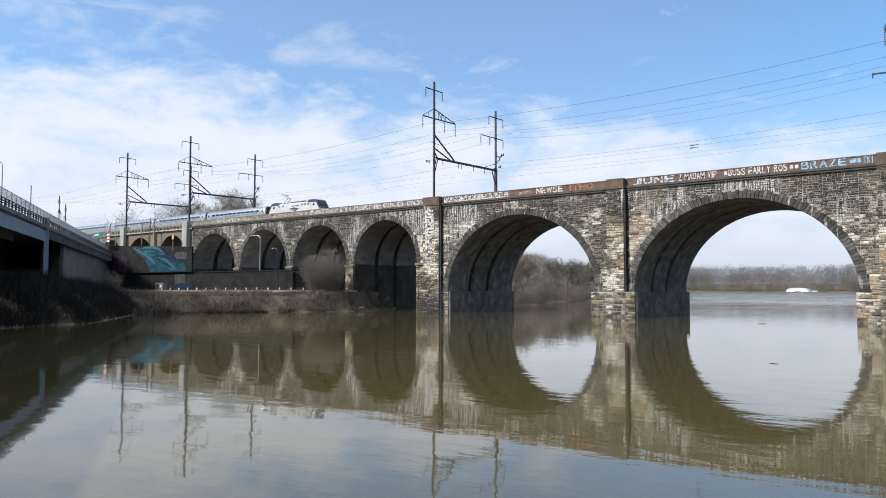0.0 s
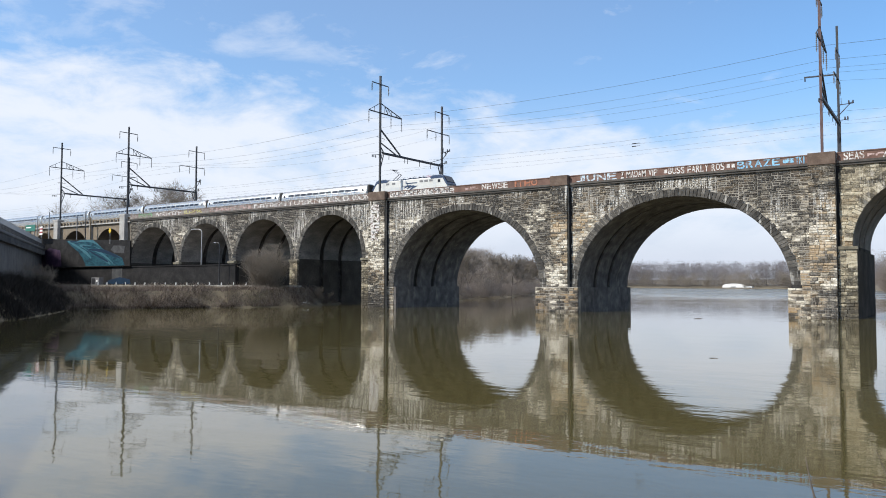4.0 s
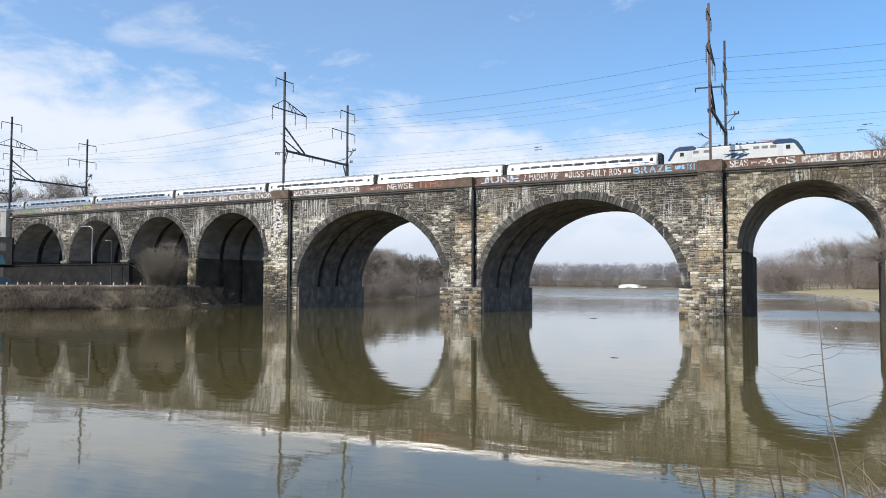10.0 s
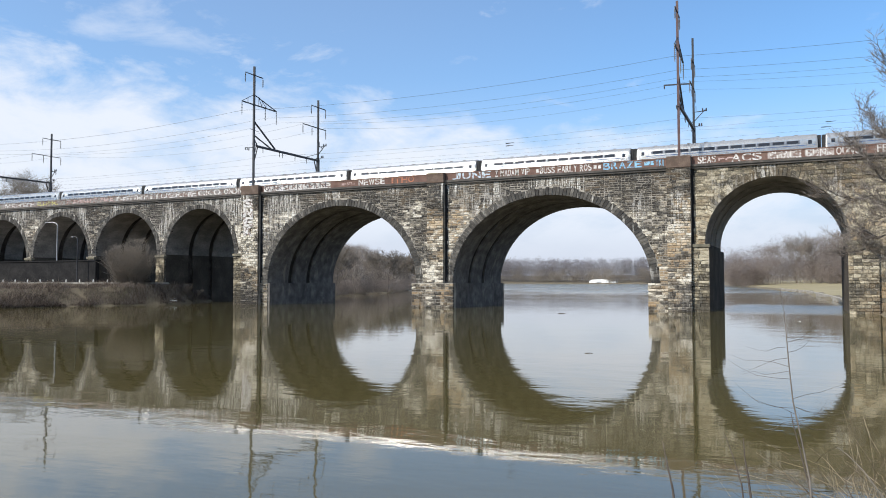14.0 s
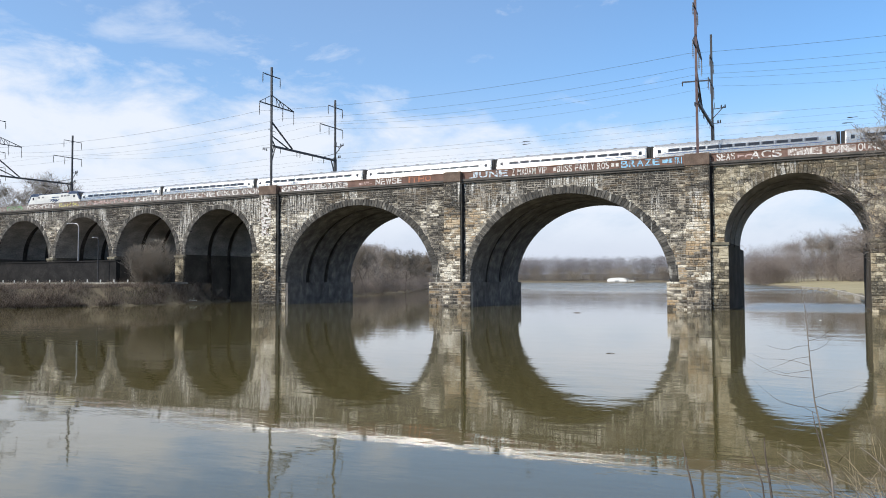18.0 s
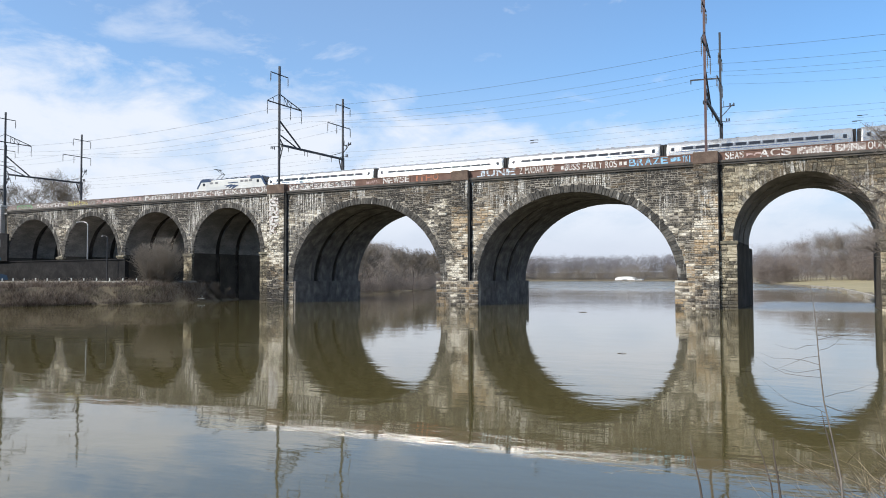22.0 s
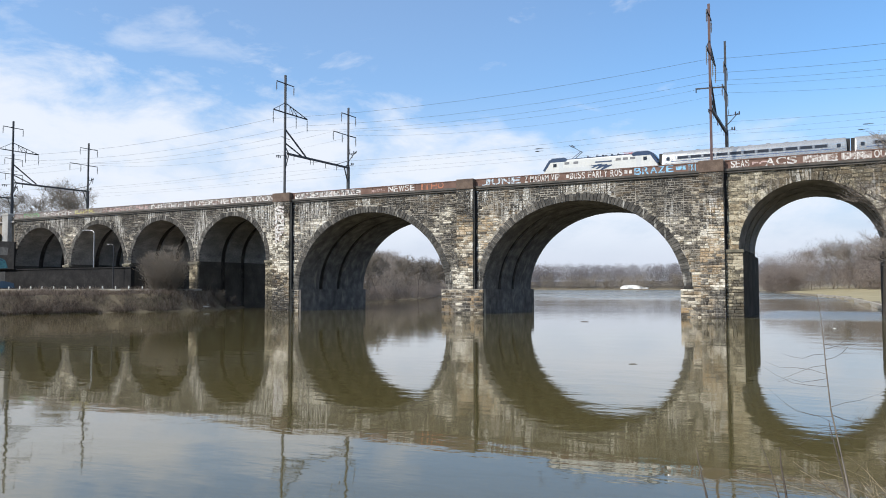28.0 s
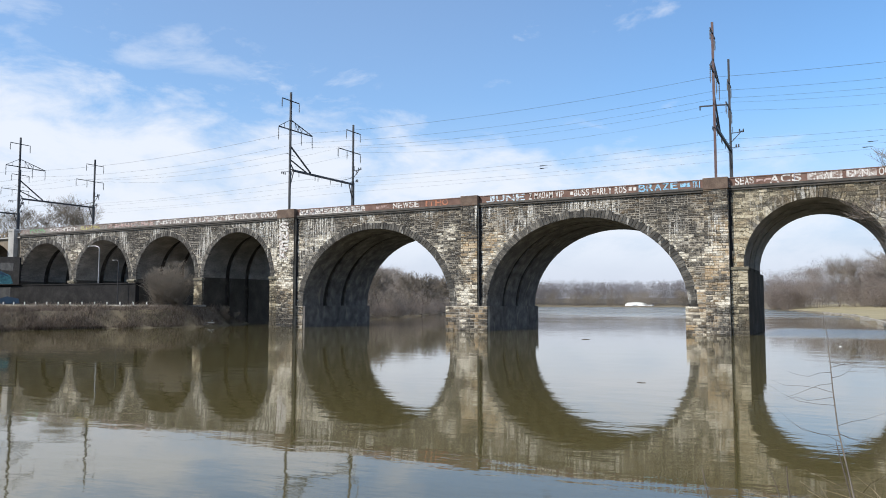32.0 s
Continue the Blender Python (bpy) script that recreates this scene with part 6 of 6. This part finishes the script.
def brush_stem(p, d, ln, r, bends, kids):
    for m in range(bends):
        q = p + d * ln / bends
        bb.tube(p, q, r * (1 - 0.15 * m), r * (1 - 0.15 * (m + 1)), n=3, caps=False)
        if kids and m:
            for _ in range(2):
                s = Vector((rnd.gauss(-0.2, 0.8), rnd.gauss(0, 0.8), rnd.gauss(0.2, 0.5)))
                brush_stem(p.lerp(q, rnd.random()), (d + s).normalized(), ln * rnd.uniform(0.2, 0.45), r * 0.55, 3, 0)
        d = (d + Vector((rnd.gauss(0, 0.3), rnd.gauss(0, 0.3), rnd.gauss(-0.02, 0.2)))).normalized()
        p = q


for k in range(300):
    az, d = 3.2 + 5.5 * rnd.random() ** 0.8, rnd.uniform(8.5, 12)
    base = EYE + heading(az, -17) * d
    base.z = -0.1
    lean = Vector((rnd.gauss(-0.3, 0.3), rnd.gauss(0, 0.4), 1)).normalized()
    brush_stem(base, lean, rnd.uniform(0.5, 1.0) * (1.25 + 0.23 * az), rnd.choice((0.004, 0.006, 0.01)), 5, 1)
nb = new("near_brush", bb.mesh("near_brush"))
nb.data.materials.append(M_PALESTEM)
tagged(nb, "tangled pale leafless brush at the water's edge", "brush", kind="stuff")

# ---- far bank ----
boathouse = thing("boathouse", "low white arched building on the far shore", "building")
bx, by = -238.0, 850.0
o = [(-13, 0), (13, 0), (12.6, 2.4), (9, 4.2), (0, 5.0), (-9, 4.2), (-12.6, 2.4)]
part("hall", fix_normals(Build().prism([(bx + u, 1.2 + w) for u, w in o], "y", by - 6, by + 8).mesh("hall")), M_WHITEPAINT, boathouse)
part("doorway", Build().box(bx - 3, bx + 3, by - 6.1, by - 6.0, 1.2, 2.6), M_RAILMETAL, boathouse)
part("annexe", Build().box(bx + 13, bx + 21, by - 4, by + 6, 1.0, 3.0), M_WHITEPAINT, boathouse)

M_GREENSIGN = surface("green_sign", [(0.01, 0.12, 0.09), (0.015, 0.16, 0.12)], 0.5, scale=1, bump=0)
M_OLDWOOD = surface("weathered_wood", [(0.14, 0.1, 0.06), (0.24, 0.18, 0.11), (0.34, 0.27, 0.18)], 0.8, scale=1.5, bump=0.2, stretch=(1, 1, 0.2))
M_YELLOWSIGN = surface("yellow_sign", [(0.6, 0.4, 0.02), (0.7, 0.48, 0.03)], 0.5, scale=1, bump=0)

# ---- road signs by the flyover ----
gantry = thing("road_sign", "green road sign panel on two steel posts", "sign")
part("panel", Build().box(-222.6, -217.2, -6.1, -5.95, 19.4, 21.2), M_GREENSIGN, gantry, bevel=0.03)
for x in (-221.6, -218.2):
    part("post", Build().beam((x, -5.8, 12), (x, -5.8, 21.0), 0.2), M_RAILMETAL, gantry)
part("lettering_bar", Build().box(-222.1, -219.4, -6.13, -6.1, 20.3, 20.6), M_WHITEPAINT, gantry)
def roadside_pole(x, z1, r, material, label):
    ob = thing("roadside_pole", label, "pole", group="poles on the river road")
    part("shaft", Build().tube((x, -1.2, 8.98), (x, -1.2, z1), r, r * 0.8), material, ob)
    part("cap", Build().tube((x, -1.2, z1), (x, -1.2, z1 + 0.15), r * 0.9, r * 0.3), material, ob)
    return ob


roadside_pole(-219.0, 25.2, 0.18, M_RAILMETAL, "tall grey pole beside the river road")
roadside_pole(-204.0, 23.0, 0.17, M_GREY, "grey pole beside the river road")
roadside_pole(-199.6, 24.4, 0.16, M_STEEL, "dark slender pole beside the river road")
roadside_pole(-197.2, 22.6, 0.26, M_OLDWOOD, "stout weathered wooden post beside the river road")
street_lamp(-225.7, -1.2, 9.0, 24.6, -2.4, M_RAILMETAL, 0.14)
board = thing("barrier_board", "red and white striped board on a post beside the river road", "sign")
part("post", Build().tube((-223.2, -1.2, 8.98), (-223.2, -1.2, 21.4), 0.1), M_RAILMETAL, board)
for k in range(5):
    part("stripe", Build().box(-224.0, -222.4, -1.36, -1.3, 18.7 + 0.5 * k, 19.2 + 0.5 * k), M_RED if k % 2 else M_WHITEPAINT, board)
caution = thing("warning_sign", "yellow diamond warning sign on a post", "sign")
part("plate", Build().prism([(-185.2, 17.7), (-184.6, 18.5), (-185.2, 19.3), (-185.8, 18.5)], "y", -2.75, -2.7), M_YELLOWSIGN, caution)
part("post", Build().beam((-185.2, -2.65, 15.0), (-185.2, -2.65, 19.2), 0.1), M_RAILMETAL, caution)

# ---- driftwood ----
drift = []
for k, (ln, r) in enumerate(((1.0, 0.06), (0.5, 0.022), (0.2, 0.05))):
    w = thing("driftwood" if k < 2 else "floating_bottle", "dark stick floating on the river" if k < 2 else "small pale bottle floating on the river", "driftwood" if k < 2 else "litter")
    b = Build()
    pts = [Vector((-ln / 2, 0, 0)), Vector((-ln / 6, 0.08 * ln, 0.02)), Vector((ln / 5, 0.03, 0.03)), Vector((ln / 2, -0.05, 0.0))]
    b.rod(pts, r, r * 0.6, n=7)
    part("stem", b, M_BARK if k < 2 else M_WHITEPAINT, w)
    drift.append(w)

for k, (x, y, a, ln) in enumerate(((-111.2, -5.5, 20, 3.2), (-111.8, -3.6, -35, 2.2), (-110.7, -6.6, 5, 2.6))):
    w = thing("fallen_branch", "bleached fallen branch washed up on the bank", "branch")
    r = random.Random(k)
    b = Build()
    pts = [Vector((ln * u - ln / 2, r.gauss(0, 0.12), 0.12 + 0.5 * u * r.random())) for u in (0, 0.3, 0.6, 1.0)]
    b.rod(pts, 0.09, 0.03, n=6)
    part("limb", b, M_WHITEPAINT if k < 2 else M_FARPALE, w)
    for q in (1, 2):
        part("twig", Build().tube(pts[q], pts[q] + Vector((r.uniform(-0.6, 0.6), r.uniform(-0.4, 0.4), r.uniform(0.3, 0.9))), 0.035, 0.012, n=5), M_FARPALE, w)
    w.matrix_basis = pose(x, y, max(0.0, land_height(x, y)) - 0.05, 0, 0, a)

# ---- low stone edge of the park bank ----
eb = Build()
ys = [16 + 6 * k for k in range(40)]
for ya, yb in zip(ys, ys[1:]):
    xa, xb = along(EAST, ya) + 0.3, along(EAST, yb) + 0.3
    eb.add([(xa, ya, -0.5), (xb, yb, -0.5), (xb, yb, 0.95), (xa, ya, 0.95), (xa + 0.8, ya, 0.95), (xb + 0.8, yb, 0.95)], [(0, 3, 2, 1), (3, 4, 5, 2)])
edge_ob = new("bank_edge", eb.mesh("bank_edge"))
edge_ob.data.materials.append(M_MORTAR)
tagged(edge_ob, "low grey stone edge along the park shore", "wall", kind="structure")
culvert = thing("stone_block", "dark stone block at the foot of the pier", "stone")
part("block", Build().box(5.8, 10.5, 22.5, 30, -0.5, 1.9), M_DARKWALL, culvert, bevel=0.15)


# ---- the stonework of the face, laid course by course ----
NEAR0, NEAR1 = -20.5, -14.75
many = {}
squared = {}
near_count = 0


def put_far(x0, x1, z0, z1, y, rnd):
    stone(many.setdefault(int((x0 + 400) // 20), Build()), x0, x1, z0, z1, y, rnd)


def put_squared(x0, x1, z0, z1, y, rnd):
    stone(squared.setdefault(int((x0 + 400) // 20), Build()), x0, x1, z0, z1, y, rnd, 0.008)


def put_near(x0, x1, z0, z1, y, rnd):
    global near_count
    if near_count < 300 and x0 > NEAR0 and x1 < NEAR1 + 0.5 and 4 < z0 < 19 and x1 - x0 > 0.45:
        near_count += 1
        b = Build()
        stone(b, x0, x1, z0, z1, y, rnd)
        part("stone", b, M_STONE_ONE, viaduct)
    else:
        put_far(x0, x1, z0, z1, y, rnd)


srnd = random.Random(5)
edges = [-180.1] + [v for p in PILASTERS for v in p]
for a, c in zip(edges[0::2], edges[1::2]):
    x = a
    while x < c:
        # courses break and shift every few metres
        nx = min(c, x + srnd.uniform(2.0, 4.5))
        if c - nx < 1.4:
            nx = c
        lay_courses(free(x, nx), -0.8 - srnd.uniform(0, 0.3), LEDGE - 0.33, -0.02, put_near, srnd, 0.24, 0.46, 0.35, 1.35)
        x = nx
lay_courses(free(-14.75, 40.0), -0.8, LEDGE - 0.33, -0.02, put_squared, srnd, 0.4, 0.62, 0.5, 1.4)
for x0, x1 in PILASTERS:
    lay_courses(lambda z, x0=x0, x1=x1: [(x0 - 0.02, x1 + 0.02)], -0.8, 20.98, -0.88, put_near, srnd, 0.26, 0.48, 0.35, 1.35)
# wider footings of the two river piers, in larger blocks
for x0, x1, y0 in ((-60.5, -52.65, -1.0), (-21.05, -18.12, -0.42)):
    lay_courses(lambda z, x0=x0, x1=x1: [(x0, x1)], -0.8, 4.1, y0, put_far, srnd, 0.32, 0.55, 0.45, 1.4)
    part("footing", Build().box(x0 + 0.03, x1 - 0.03, y0 + 0.06, 0.1, -1.5, 4.08), M_MORTAR, viaduct)
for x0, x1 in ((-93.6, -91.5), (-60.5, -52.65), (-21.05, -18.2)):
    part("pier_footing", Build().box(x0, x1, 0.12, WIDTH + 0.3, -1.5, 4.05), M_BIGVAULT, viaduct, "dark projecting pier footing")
for k, b in many.items():
    p = part("stonework", b, M_STONE, viaduct, "coursed brown and grey rubble stone")
    p["kind"] = "stuff"
for k, b in squared.items():
    p = part("stonework", b, M_SQUARED, viaduct, "coursed squared grey-tan stone")
    p["kind"] = "stuff"


motions()
